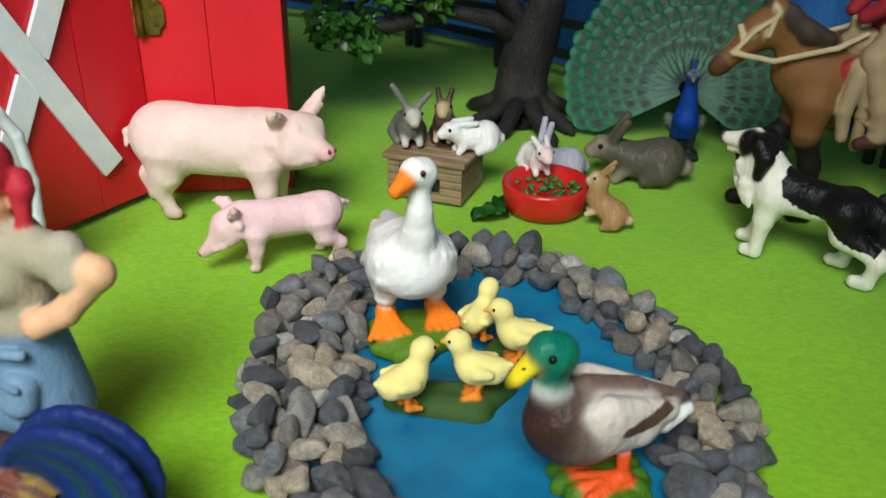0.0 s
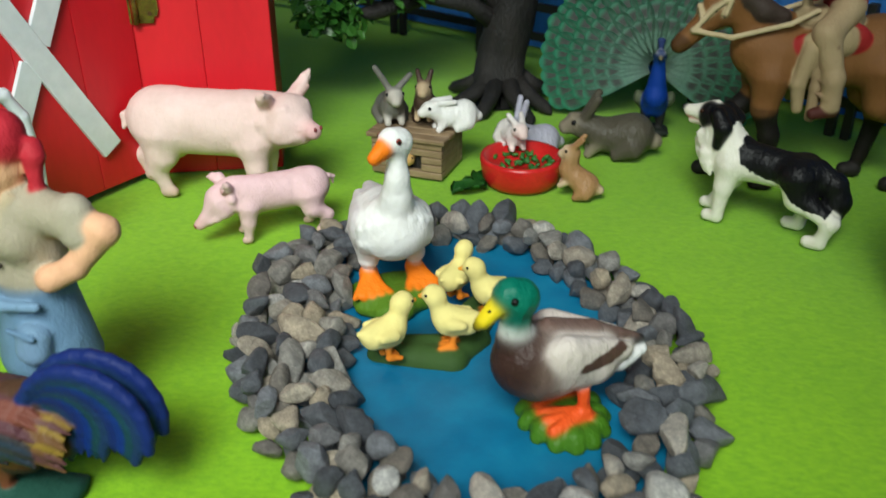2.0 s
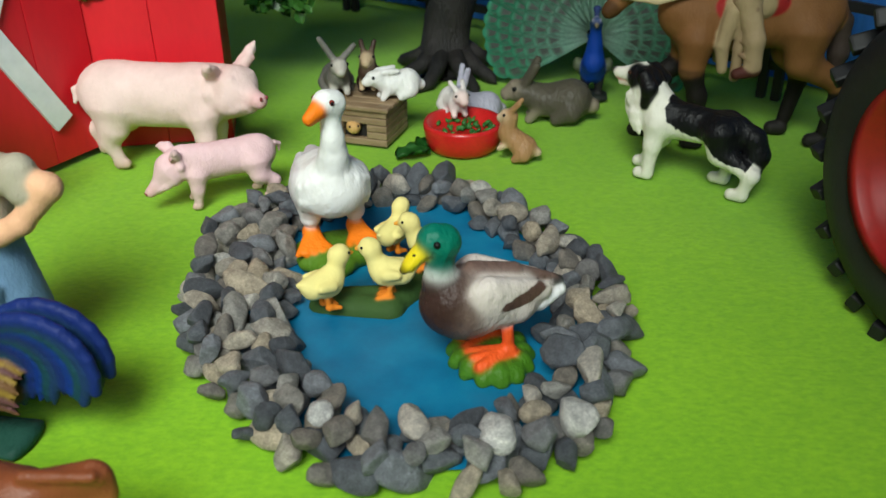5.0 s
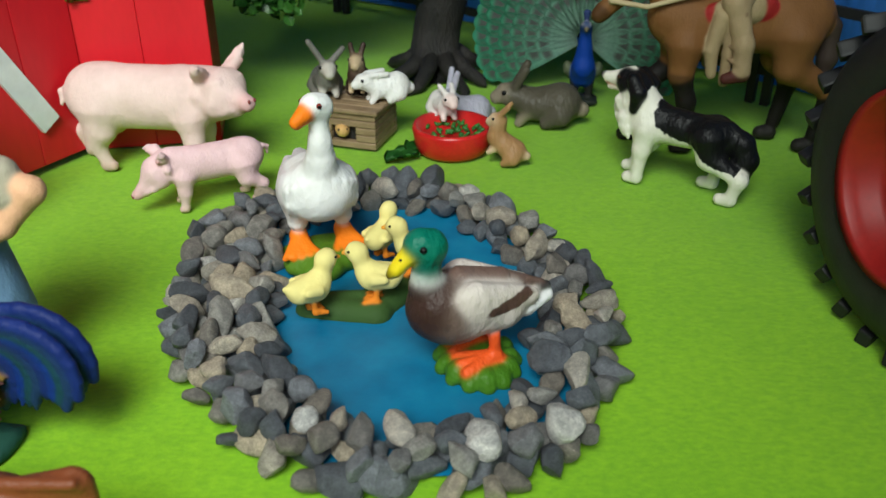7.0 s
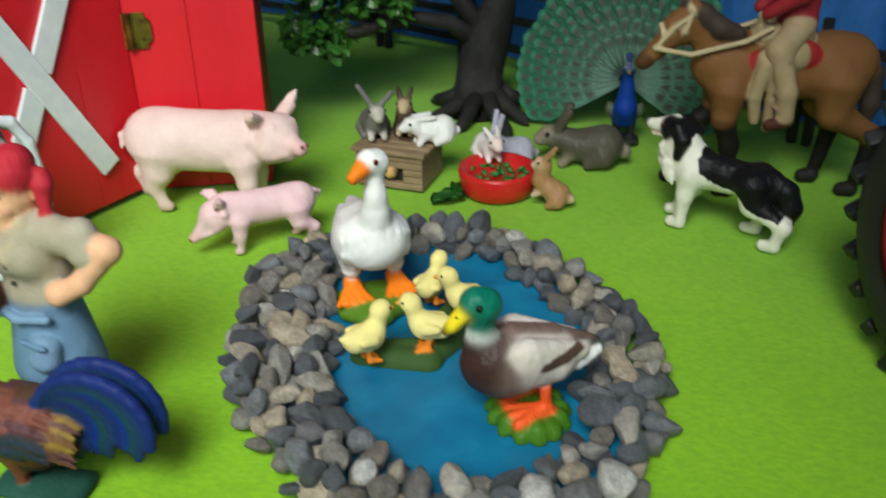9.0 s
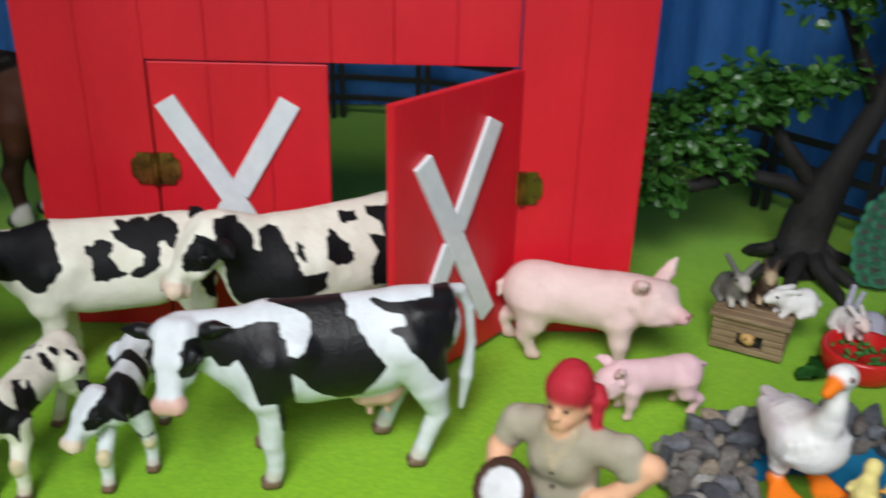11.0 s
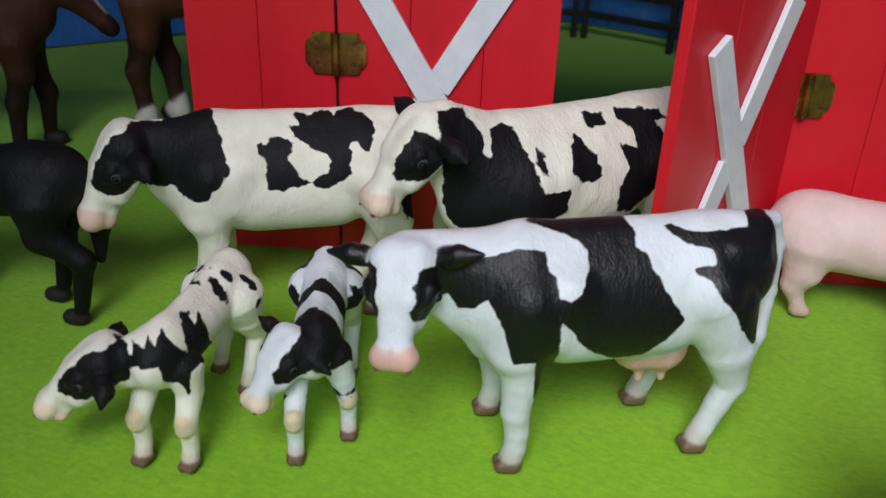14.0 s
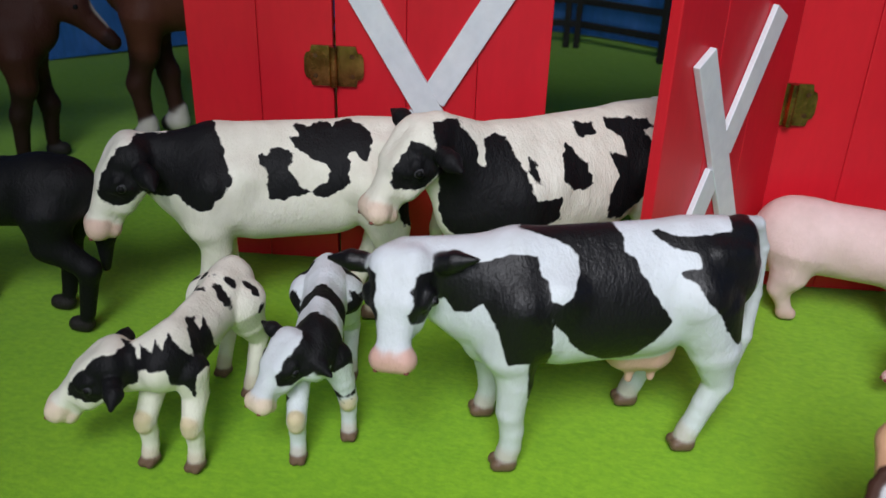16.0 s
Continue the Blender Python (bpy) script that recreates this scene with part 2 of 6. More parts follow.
def mould(lumps, cell, k):
    """The smooth skin round all the lumps: vertices in millimetres, and quads."""
    lo = np.min([np.minimum(P[0], P[1]) - max(P[2], P[3]) * max(1, P[5]) for P in lumps], axis=0) - 3 * cell
    hi = np.max([np.maximum(P[0], P[1]) + max(P[2], P[3]) * max(1, P[5]) for P in lumps], axis=0) + 3 * cell
    n = np.ceil((hi - lo) / cell).astype(int) + 1
    D = np.full(n, 50.0)
    for P in lumps:
        kk = P[6] if P[6] is not None else k
        r = max(P[2], P[3]) * max(1, P[5]) + kk + 3 * cell
        i0 = np.maximum(np.floor((np.minimum(P[0], P[1]) - r - lo) / cell).astype(int), 0)
        i1 = np.minimum(np.ceil((np.maximum(P[0], P[1]) + r - lo) / cell).astype(int) + 1, n)
        g = np.stack(np.meshgrid(*[lo[i] + cell * np.arange(i0[i], i1[i]) for i in range(3)], indexing="ij"), -1)
        d2 = lump_distance(P, g)
        sl_ = tuple(slice(i0[i], i1[i]) for i in range(3))
        d1 = D[sl_]
        h = np.clip(0.5 + 0.5 * (d1 - d2) / kk, 0, 1)
        D[sl_] = np.where(d1 > 40, np.minimum(d1, d2), d1 + (d2 - d1) * h - kk * h * (1 - h))
    s = D < 0
    corner = [(i, j, m) for i in (0, 1) for j in (0, 1) for m in (0, 1)]
    cut = lambda A, c: A[c[0]:A.shape[0] - 1 + c[0], c[1]:A.shape[1] - 1 + c[1], c[2]:A.shape[2] - 1 + c[2]]
    cnt = sum(cut(s, c).astype(np.int8) for c in corner)
    act = (cnt > 0) & (cnt < 8)
    ids = np.full(act.shape, -1)
    ids[act] = np.arange(act.sum())
    acc, num = np.zeros((act.sum(), 3)), np.zeros(act.sum())
    for ca in corner:
        for ax in range(3):
            if ca[ax]:
                continue
            cb = list(ca)
            cb[ax] = 1
            d0, d1 = cut(D, ca)[act], cut(D, cb)[act]
            x = (d0 < 0) != (d1 < 0)
            t = np.where(x, d0 / np.where(d0 == d1, 1, d0 - d1), 0)
            p = np.array(ca, float) + t[:, None] * (np.array(cb, float) - np.array(ca, float))
            acc += p * x[:, None]
            num += x
    V = lo + cell * (np.argwhere(act) + acc / num[:, None])
    Q = []
    for ax in range(3):
        b1, b2 = [a for a in range(3) if a != ax]
        A = np.moveaxis(s, (ax, b1, b2), (0, 1, 2))
        I = np.moveaxis(ids, (ax, b1, b2), (0, 1, 2))
        e = A[:-1, 1:-1, 1:-1] != A[1:, 1:-1, 1:-1]
        w = np.argwhere(e)
        i, j, m = w[:, 0], w[:, 1] + 1, w[:, 2] + 1
        q = np.stack([I[i, j - 1, m - 1], I[i, j, m - 1], I[i, j, m], I[i, j - 1, m]], 1)
        fl_ = A[i, j, m] ^ (ax == 1)
        q[~fl_] = q[~fl_][:, ::-1]
        Q.append(q)
    return V, np.concatenate(Q)


def ball(c, r, col, seg=8):
    """A small bead (an eye, a nostril) as vertices, quads and colour."""
    c, r = np.array(c, float), np.array(r if hasattr(r, "__len__") else (r, r, r), float)
    u = np.linspace(0, math.pi, seg // 2 + 2)
    v = np.arange(seg) * math.tau / seg
    V = np.array([(math.sin(a) * math.cos(b), math.sin(a) * math.sin(b), math.cos(a)) for a in u for b in v]) * r + c
    Q = [(i * seg + j, (i + 1) * seg + j, (i + 1) * seg + (j + 1) % seg, i * seg + (j + 1) % seg) for i in range(len(u) - 1) for j in range(seg)]
    return V, np.array(Q), col


def patch_ball(tone, c, r):
    """A round patch in space, not only in side view."""
    return (tone + "s", *c, r, 0, 0)


def outline(*pts, lean=(0.0, 0.0, 0.0)):
    """A dark patch with a drawn outline: x, z by turns. lean: how far x and z shift for each millimetre to the side, and from which y, so that it wraps over the back."""
    return ("bp", [(pts[i], pts[i + 1]) for i in range(0, len(pts), 2)], *lean, 0, 0)


def patch_value(V, patches):
    """How far each point lies outside the dark patches (negative inside), in millimetres. Patch: tone, x, z, rx, rz, turn, side."""
    d = np.full(len(V), 9.0)
    for tone, x, z, rx, rz, turn, side in patches:
        if len(tone) > 1 and tone[1] == "p":
            pts = np.array(x, float)
            u = np.c_[V[:, 0] - (V[:, 1] - rz) * z, V[:, 2] - (V[:, 1] - rz) * rx]
            e, ins = np.full(len(V), 99.0), np.zeros(len(V), bool)
            for a, b in zip(pts, np.roll(pts, -1, 0)):
                ab = b - a
                t = np.clip(((u - a) @ ab) / max(ab @ ab, 1e-9), 0, 1)
                e = np.minimum(e, np.linalg.norm(u - a - t[:, None] * ab, axis=1))
                hit = (a[1] > u[:, 1]) != (b[1] > u[:, 1])
                ins ^= hit & (u[:, 0] < a[0] + (u[:, 1] - a[1]) * ab[0] / (ab[1] if ab[1] else 1e-9))
            e = np.where(ins, -e, e)
            d = np.minimum(d, e) if tone[0] == "b" else np.maximum(d, -e)
            continue
        if len(tone) > 1:
            e = np.sqrt(((V - np.array((x, z, rx))) ** 2).sum(1)) - rz
            d = np.minimum(d, e) if tone[0] == "b" else np.maximum(d, -e)
            continue
        a = radians(turn)
        dx, dz = V[:, 0] - x, V[:, 2] - z
        u, w = dx * math.cos(a) + dz * math.sin(a), dz * math.cos(a) - dx * math.sin(a)
        e = (np.sqrt((u / rx) ** 2 + (w / rz) ** 2) - 1) * min(rx, rz)
        if side:
            e = np.where(V[:, 1] * side > -1.5, e, 9.0)
        d = np.minimum(d, e) if tone == "b" else np.maximum(d, -e)
    return d


def figurine(name, lumps, place, label, category, mat=None, cell=1.1, k=5.0, beads=(), patches=(), scale=1.0, blend=0.25, group=""):
    """A moulded, painted toy: one mesh. Lumps in millimetres, x ahead, y to its left, z up."""
    V, Q = mould(lumps, cell, k)
    W = np.array([lump_distance(P, V) for P in lumps])
    W = np.exp(-(W - W.min(0)) / blend)
    C = (W[:, :, None] * np.array([P[4] for P in lumps])[:, None, :]).sum(0) / W.sum(0)[:, None]
    M = patch_value(V, patches)
    faces = [Q]
    for bv, bq, bc in beads:
        faces.append(bq + len(V))
        V, C, M = np.concatenate([V, bv]), np.concatenate([C, np.tile(bc, (len(bv), 1))]), np.concatenate([M, np.full(len(bv), 9.0)])
    F = np.concatenate(faces)
    me = bpy.data.meshes.new(name)
    me.from_pydata((V * 0.001 * scale).tolist(), [], F.tolist())
    a = me.attributes.new("paint", "FLOAT_COLOR", "POINT")
    a.data.foreach_set("color", np.c_[C, np.ones(len(C))].astype(np.float32).ravel())
    a = me.attributes.new("patch", "FLOAT", "POINT")
    a.data.foreach_set("value", M.astype(np.float32))
    me.materials.append(mat or PAINT)
    me.shade_smooth()
    me.update()
    ob = new(name, me)
    ob.matrix_world = place
    return tagged(ob, label, category, group)


def limb(pts, radii, col, k=2.5, cols=None):
    """A chain of lumps through points."""
    return [capsule(pts[i], pts[i + 1], radii[i], radii[i + 1], (cols[i] if cols else col), 1.0, k) for i in range(len(pts) - 1)]


# ---- setting: room, table, felt, backdrop ----
def room():
    x0, x1, y0, y1, z0, z1, w = -1.8, 1.6, -0.66, 1.6, -0.75, 1.65, 0.12
    bm = bmesh.new()
    box(bm, x0 - w, x1 + w, y0 - w, y1 + w, z0 - 0.1, z0)
    structure("floor", bm, WOOD, "brown wooden floor boards of the room", "floor")
    bm = bmesh.new()
    box(bm, x0 - w, x1 + w, y0 - w, y1 + w, z1, z1 + 0.1)
    structure("ceiling", bm, WALL, "plain taupe painted room ceiling", "ceiling")
    bm = bmesh.new()
    box(bm, x0, x1, y1, y1 + w, z0, z1)
    structure("wall_north", bm, WALL, "plain taupe painted room wall", "wall")
    bm = bmesh.new()
    box(bm, x1, x1 + w, y0, y1, z0, z1)
    structure("wall_east", bm, WALL, "plain taupe painted room wall", "wall")
    bm = bmesh.new()
    box(bm, x0 - w, x0, y0, y1, z0, z1)
    structure("wall_west", bm, WALL, "plain taupe painted room wall", "wall")
    bm = bmesh.new()
    box(bm, x0, x1, y0 - w, y0, z0, 0.30)
    box(bm, x0, x1, y0 - w, y0, 1.26, z1)
    box(bm, x0, -0.68, y0 - w, y0, 0.30, 1.26)
    box(bm, 0.48, x1, y0 - w, y0, 0.30, 1.26)
    structure("wall_south", bm, WALL, "taupe painted room wall with a window opening", "wall")


def rounded_path(points, steps):
    """A smooth curve through points in the plan."""
    P = np.array(points, float)
    out = []
    for i in range(len(P) - 1):
        a, b, c, d = P[max(i - 1, 0)], P[i], P[i + 1], P[min(i + 2, len(P) - 1)]
        for s in range(steps):
            t = s / steps
            out.append(0.5 * (2 * b + (c - a) * t + (2 * a - 5 * b + 4 * c - d) * t * t + (3 * b - a - 3 * c + d) * t ** 3))
    out.append(P[-1])
    return np.array(out)


BACK = [(0.75, -0.05), (0.56, 0.20), (0.40, 0.40), (0.285, 0.545), (0.15, 0.655), (0.03, 0.755), (-0.12, 0.85), (-0.27, 0.89), (-0.42, 0.83), (-0.56, 0.70), (-0.72, 0.52), (-0.88, 0.30)]


def backdrop():
    c = rounded_path(BACK, 24)
    bm = bmesh.new()
    rows = []
    zs = [0.0, 0.02, 0.08, 0.16, 0.25, 0.35, 0.46, 0.58]
    for i, (x, y) in enumerate(c):
        f = 0.006 * math.sin(i * 0.55) + 0.004 * math.sin(i * 1.37 + 1) + 0.004 * math.sin(i * 0.21)
        d = Vector((x + 0.15, y - 0.3)).normalized()
        rows.append([bm.verts.new((x + d.x * f * min(1, z * 12), y + d.y * f * min(1, z * 12), z + 0.001)) for z in zs])
    for a, b in zip(rows, rows[1:]):
        for k in range(len(zs) - 1):
            bm.faces.new((a[k], b[k], b[k + 1], a[k + 1]))
    bmesh.ops.solidify(bm, geom=bm.faces[:], thickness=0.0015)
    structure("backdrop", bm, BLUE, "blue cloth backdrop hanging in soft folds", "backdrop", smooth=True)


def table():
    t = thing("table", pose(-0.1, 0.35, 0), "low wooden table under the green felt", "table")
    bm = bmesh.new()
    box(bm, -0.95, 0.95, -0.62, 0.75, -0.035, -0.004, 0.004)
    part("tabletop", bm, WOOD, t)
    for x in (-0.86, 0.86):
        for y in (-0.54, 0.67):
            bm = bmesh.new()
            box(bm, x - 0.03, x + 0.03, y - 0.03, y + 0.03, -0.75, -0.035, 0.004)
            part("leg", bm, WOOD, t)


def ground():
    bm = bmesh.new()
    n = 120
    g = [[bm.verts.new((-1.02 + 1.86 * i / n, -0.25 + 1.33 * j / n, 0)) for j in range(n + 1)] for i in range(n + 1)]
    for row in g:
        for v in row:
            p = Vector((v.co.x * 7, v.co.y * 7, 0))
            v.co.z = -0.0012 + 0.0011 * noise.noise(p) + 0.0004 * noise.noise(p * 3.1)
            v.co.z = min(v.co.z, 0.0)
    for i in range(n):
        for j in range(n):
            bm.faces.new((g[i][j], g[i + 1][j], g[i + 1][j + 1], g[i][j + 1]))
    structure("ground", bm, felt, "bright yellow-green felt sheet with faint ripples", "ground", smooth=True)


room()
table()
ground()
backdrop()


# ---- barn ----
BARN = pose(-0.094, 0.451, 0, 0, 0, 10.3)


def plank(bm, x0, x1, z0, z1, y0=0.0, y1=0.0045):
    box(bm, x0 + 0.00005, x1 - 0.00005, y0, y1, z0, z1, 0.0006)


def cross(door, x, z, w, h, y, short=0.0):
    """The white X: one long slat, and the other cut in two where it meets the first."""
    a = math.atan2(h, w)
    L = math.hypot(w, h)
    for s, i0, i1 in ((-1, -L + short, L), (1, 0.0045, L), (1, -L, -0.0045)):
        bm = bmesh.new()
        box(bm, i0, i1, -0.0013 if s < 0 else -0.0010, 0.0013, -0.0056, 0.0056, 0.0004)
        part("slat", bm, WHITE, door, "white painted slat", pose(x, y, z) @ Matrix.Rotation(-s * a, 4, "Y"))


def hinge(parent, m, w=0.011, h=0.0085):
    hg = part("hinge", hinge_leaf(w, h), BRASS, parent, "ornate brass hinge", m)
    bm = bmesh.new()
    tube(bm, [(0, -0.0022, -h), (0, -0.0022, h)], [0.0017, 0.0017], 12)
    part("knuckle", bm, BRASS, hg, smooth=False)
    for x in (-w * 0.62, w * 0.62):
        for z in (-h * 0.5, h * 0.5):
            bm = bmesh.new()
            tube(bm, [(x, -0.0005, z), (x, -0.0016, z)], [0.0013, 0.0009], 10)
            part("screw", bm, BRASS_DARK, hg)


def hinge_leaf(w, h):
    """A plate with scalloped ends."""
    bm = bmesh.new()
    pts = [(-w, 0.35), (-w * 0.93, 0.62), (-w * 0.8, 0.66), (-w * 0.74, 1.0), (w * 0.74, 1.0), (w * 0.8, 0.66), (w * 0.93, 0.62), (w, 0.35)]
    loop = [(x, s * h) for x, s in pts] + [(x, -s * h) for x, s in reversed(pts)]
    v = [bm.verts.new((x, 0, z)) for x, z in loop]
    f = bm.faces.new(v)
    r = bmesh.ops.extrude_face_region(bm, geom=[f])
    bmesh.ops.translate(bm, vec=(0, -0.0012, 0), verts=[x for x in r["geom"] if isinstance(x, bmesh.types.BMVert)])
    bmesh.ops.recalc_face_normals(bm, faces=bm.faces)
    return bm


def barn():
    b = thing("toy_barn", BARN, "red painted wooden toy barn front with one door open", "toy barn")
    top, lintel = 0.25, 0.147
    xs = [-0.251, -0.2210, -0.1895]
    for x0, x1 in zip(xs, xs[1:]):
        bm = bmesh.new()
        plank(bm, x0, x1, 0, top)
        part("plank", bm, RED, b)
    over = [-0.1895 + 0.03053 * i for i in range(7)]
    for x0, x1 in zip(over, over[1:]):
        bm = bmesh.new()
        plank(bm, x0, x1, lintel, top)
        part("plank", bm, RED, b)
    for x0, x1 in ((-0.0055, 0.0265), (0.0265, 0.0595)):
        bm = bmesh.new()
        plank(bm, x0, x1, 0, top)
        part("plank", bm, RED, b)
    for x in (-0.251, 0.0535):
        bm = bmesh.new()
        box(bm, x, x + 0.006, 0.0047, 0.055, 0, top, 0.0006)
        part("side_wall", bm, RED, b)
    left = new("door")
    left.parent = b
    for i in range(3):
        bm = bmesh.new()
        plank(bm, -0.1885 + 0.02947 * i, -0.1885 + 0.02947 * (i + 1), 0.003, lintel - 0.0008)
        part("plank", bm, RED, left)
    cross(left, -0.1500, 0.0755, 0.0310, 0.052, -0.0015)
    hinge(b, pose(-0.189, -0.0006, 0.0915), 0.0125, 0.0085)
    right = new("door")
    right.parent = b
    right.matrix_basis = pose(-0.0035, -0.001, 0, 0, 0, 60 - 10.3)
    for i in range(3):
        bm = bmesh.new()
        plank(bm, -0.0935 + 0.0311 * i, -0.0935 + 0.0311 * (i + 1), 0.003, lintel - 0.0008)
        part("plank", bm, RED, right)
    cross(right, -0.0530, 0.0745, 0.0285, 0.052, -0.0015, 0.010)
    hinge(b, pose(-0.0015, -0.0008, 0.085), 0.0105, 0.0088)


barn()


# ---- fence in front of the backdrop ----
def fence():
    c = rounded_path([(x * 0.955 - 0.008, y * 0.955 - 0.004) for x, y in BACK[2:10]], 12)
    seg = np.r_[0, np.cumsum(np.hypot(*np.diff(c, axis=0).T))]
    step = 0.085
    n = int(seg[-1] / step)
    pts = [(np.interp(i * step, seg, c[:, 0]), np.interp(i * step, seg, c[:, 1])) for i in range(n + 1)]
    for (xa, ya), (xb, yb) in zip(pts, pts[1:]):
        L, a = math.hypot(xb - xa, yb - ya), math.degrees(math.atan2(yb - ya, xb - xa))
        f = thing("fence_panel", pose(xa, ya, 0, 0, 0, a), "black plastic toy rail fence panel", "fence", "fence round the back")
        for x in (0.003, 0.012):
            bm = bmesh.new()
            box(bm, x - 0.0025, x + 0.0025, -0.0025, 0.0025, 0, 0.074, 0.0006)
            part("post", bm, FENCE, f)
        for z in (0.020, 0.040, 0.060):
            bm = bmesh.new()
            box(bm, 0.0055, L + 0.0005, -0.0015, 0.0015, z - 0.0028, z + 0.0028, 0.0005)
            part("rail", bm, FENCE, f)


fence()

# ---- pond ----
POND = (0.058, 0.300)
OUTER = [(0, 0.087), (25, 0.083), (44, 0.084), (60, 0.090), (79, 0.098), (100, 0.102), (122, 0.100), (148, 0.098), (170, 0.083), (205, 0.079), (220, 0.081), (239, 0.087), (247, 0.094), (265, 0.102), (279, 0.106), (293, 0.110), (309, 0.106), (318, 0.098), (340, 0.091)]
INNER = [(0, 0.057), (39, 0.052), (57, 0.060), (78, 0.070), (98, 0.072), (130, 0.064), (153, 0.042), (181, 0.035), (205, 0.036), (229, 0.043), (241, 0.053), (274, 0.073), (290, 0.077), (306, 0.074), (333, 0.058)]


def radius(table_, a):
    a = a % 360
    t = table_ + [(360 + table_[0][0], table_[0][1])]
    for (a0, r0), (a1, r1) in zip(t, t[1:]):
        if a0 <= a <= a1:
            s = (a - a0) / (a1 - a0)
            s = s * s * (3 - 2 * s)
            return r0 + (r1 - r0) * s
    return t[0][1]


def pond():
    bm = bmesh.new()
    rings = []
    for f in (0.0, 0.25, 0.5, 0.75, 1.0):
        ring = []
        for i in range(72):
            a = i * 5
            r = f * (0.45 * radius(INNER, a) + 0.55 * radius(OUTER, a))
            x, y = POND[0] + r * math.cos(radians(a)), POND[1] + r * math.sin(radians(a))
            ring.append(bm.verts.new((x, y, 0.0012 + 0.0004 * noise.noise(Vector((x * 60, y * 60, 3))))))
            if f == 0:
                break
        rings.append(ring)
    for i in range(72):
        bm.faces.new((rings[0][0], rings[1][i], rings[1][(i + 1) % 72]))
    for r0, r1 in zip(rings[1:], rings[2:]):
        for i in range(72):
            bm.faces.new((r0[i], r1[i], r1[(i + 1) % 72], r0[(i + 1) % 72]))
    ob = part("pond_sheet", bm, water, None, smooth=True)
    tagged(ob, "blue painted pond sheet lying on green felt", "toy pond")


def stone_mesh(i):
    rnd = random.Random(100 + i)
    bm = bmesh.new()
    bmesh.ops.create_icosphere(bm, subdivisions=3, radius=1.0)
    s = Vector((rnd.uniform(1.0, 1.6), rnd.uniform(0.75, 1.0), rnd.uniform(0.65, 0.95)))
    off = Vector((rnd.uniform(0, 50), rnd.uniform(0, 50), rnd.uniform(0, 50)))
    cuts = [(Vector((rnd.uniform(-1, 1), rnd.uniform(-1, 1), rnd.uniform(-0.6, 1))).normalized(), rnd.uniform(0.52, 0.86)) for _ in range(11)]
    for v in bm.verts:
        p = v.co.copy()
        for n_, d in cuts:
            e = p.dot(n_) - d
            if e > 0:
                p -= n_ * e * 0.9
        p *= 1.12 + 0.10 * noise.noise(p * 1.3 + off) + 0.03 * noise.noise(p * 4 + off)
        v.co = Vector((p.x * s.x, p.y * s.y, p.z * s.z))
    return mesh_of("stone", bm, stone, True)


def stones():
    ring = thing("stone_ring", pose(POND[0], POND[1], 0), "ring of grey and brown river stones round a pond", "stones")
    kinds = [stone_mesh(i) for i in range(24)]
    rnd = random.Random(7)
    put = []
    for layer, tries, z in ((0, 9000, 0.0042), (1, 7000, 0.0104)):
        for _ in range(tries):
            a = rnd.uniform(0, 360)
            ri, ro = radius(INNER, a), radius(OUTER, a)
            r = rnd.choice((0.0040, 0.0045, 0.0050, 0.0055, 0.0061)) * rnd.uniform(0.9, 1.1)
            lo, hi = (ri + r * 0.7, ro - r) if layer == 0 else (ri + 0.007, ro - 0.008)
            if hi < lo:
                continue
            d = rnd.uniform(lo, hi)
            x, y = d * math.cos(radians(a)), d * math.sin(radians(a))
            gap = 0.80 if layer == 0 else 0.86
            if any(l == layer and (x - px) ** 2 + (y - py) ** 2 < (gap * (r + pr)) ** 2 for px, py, pr, l in put):
                continue
            put.append((x, y, r, layer))
            ob = new("stone", rnd.choice(kinds))
            ob.parent = ring
            ob.matrix_basis = Matrix.LocRotScale((x, y, z + r * 0.12), Euler((rnd.gauss(0, 0.45), rnd.gauss(0, 0.45), rnd.uniform(0, 6.3))), (r, r, r * rnd.uniform(0.85, 1.15)))
    return len(put)


pond()

# ---- figurines ----
CREAM = (0.84, 0.82, 0.71)
COWWHITE = (0.70, 0.745, 0.785)
PINK = (0.70, 0.43, 0.36)
HOOF = (0.16, 0.10, 0.06)
BLACK = (0.006, 0.006, 0.007)


def at(x, y, heading, z=0.0):
    return pose(x, y, z, 0, 0, heading)


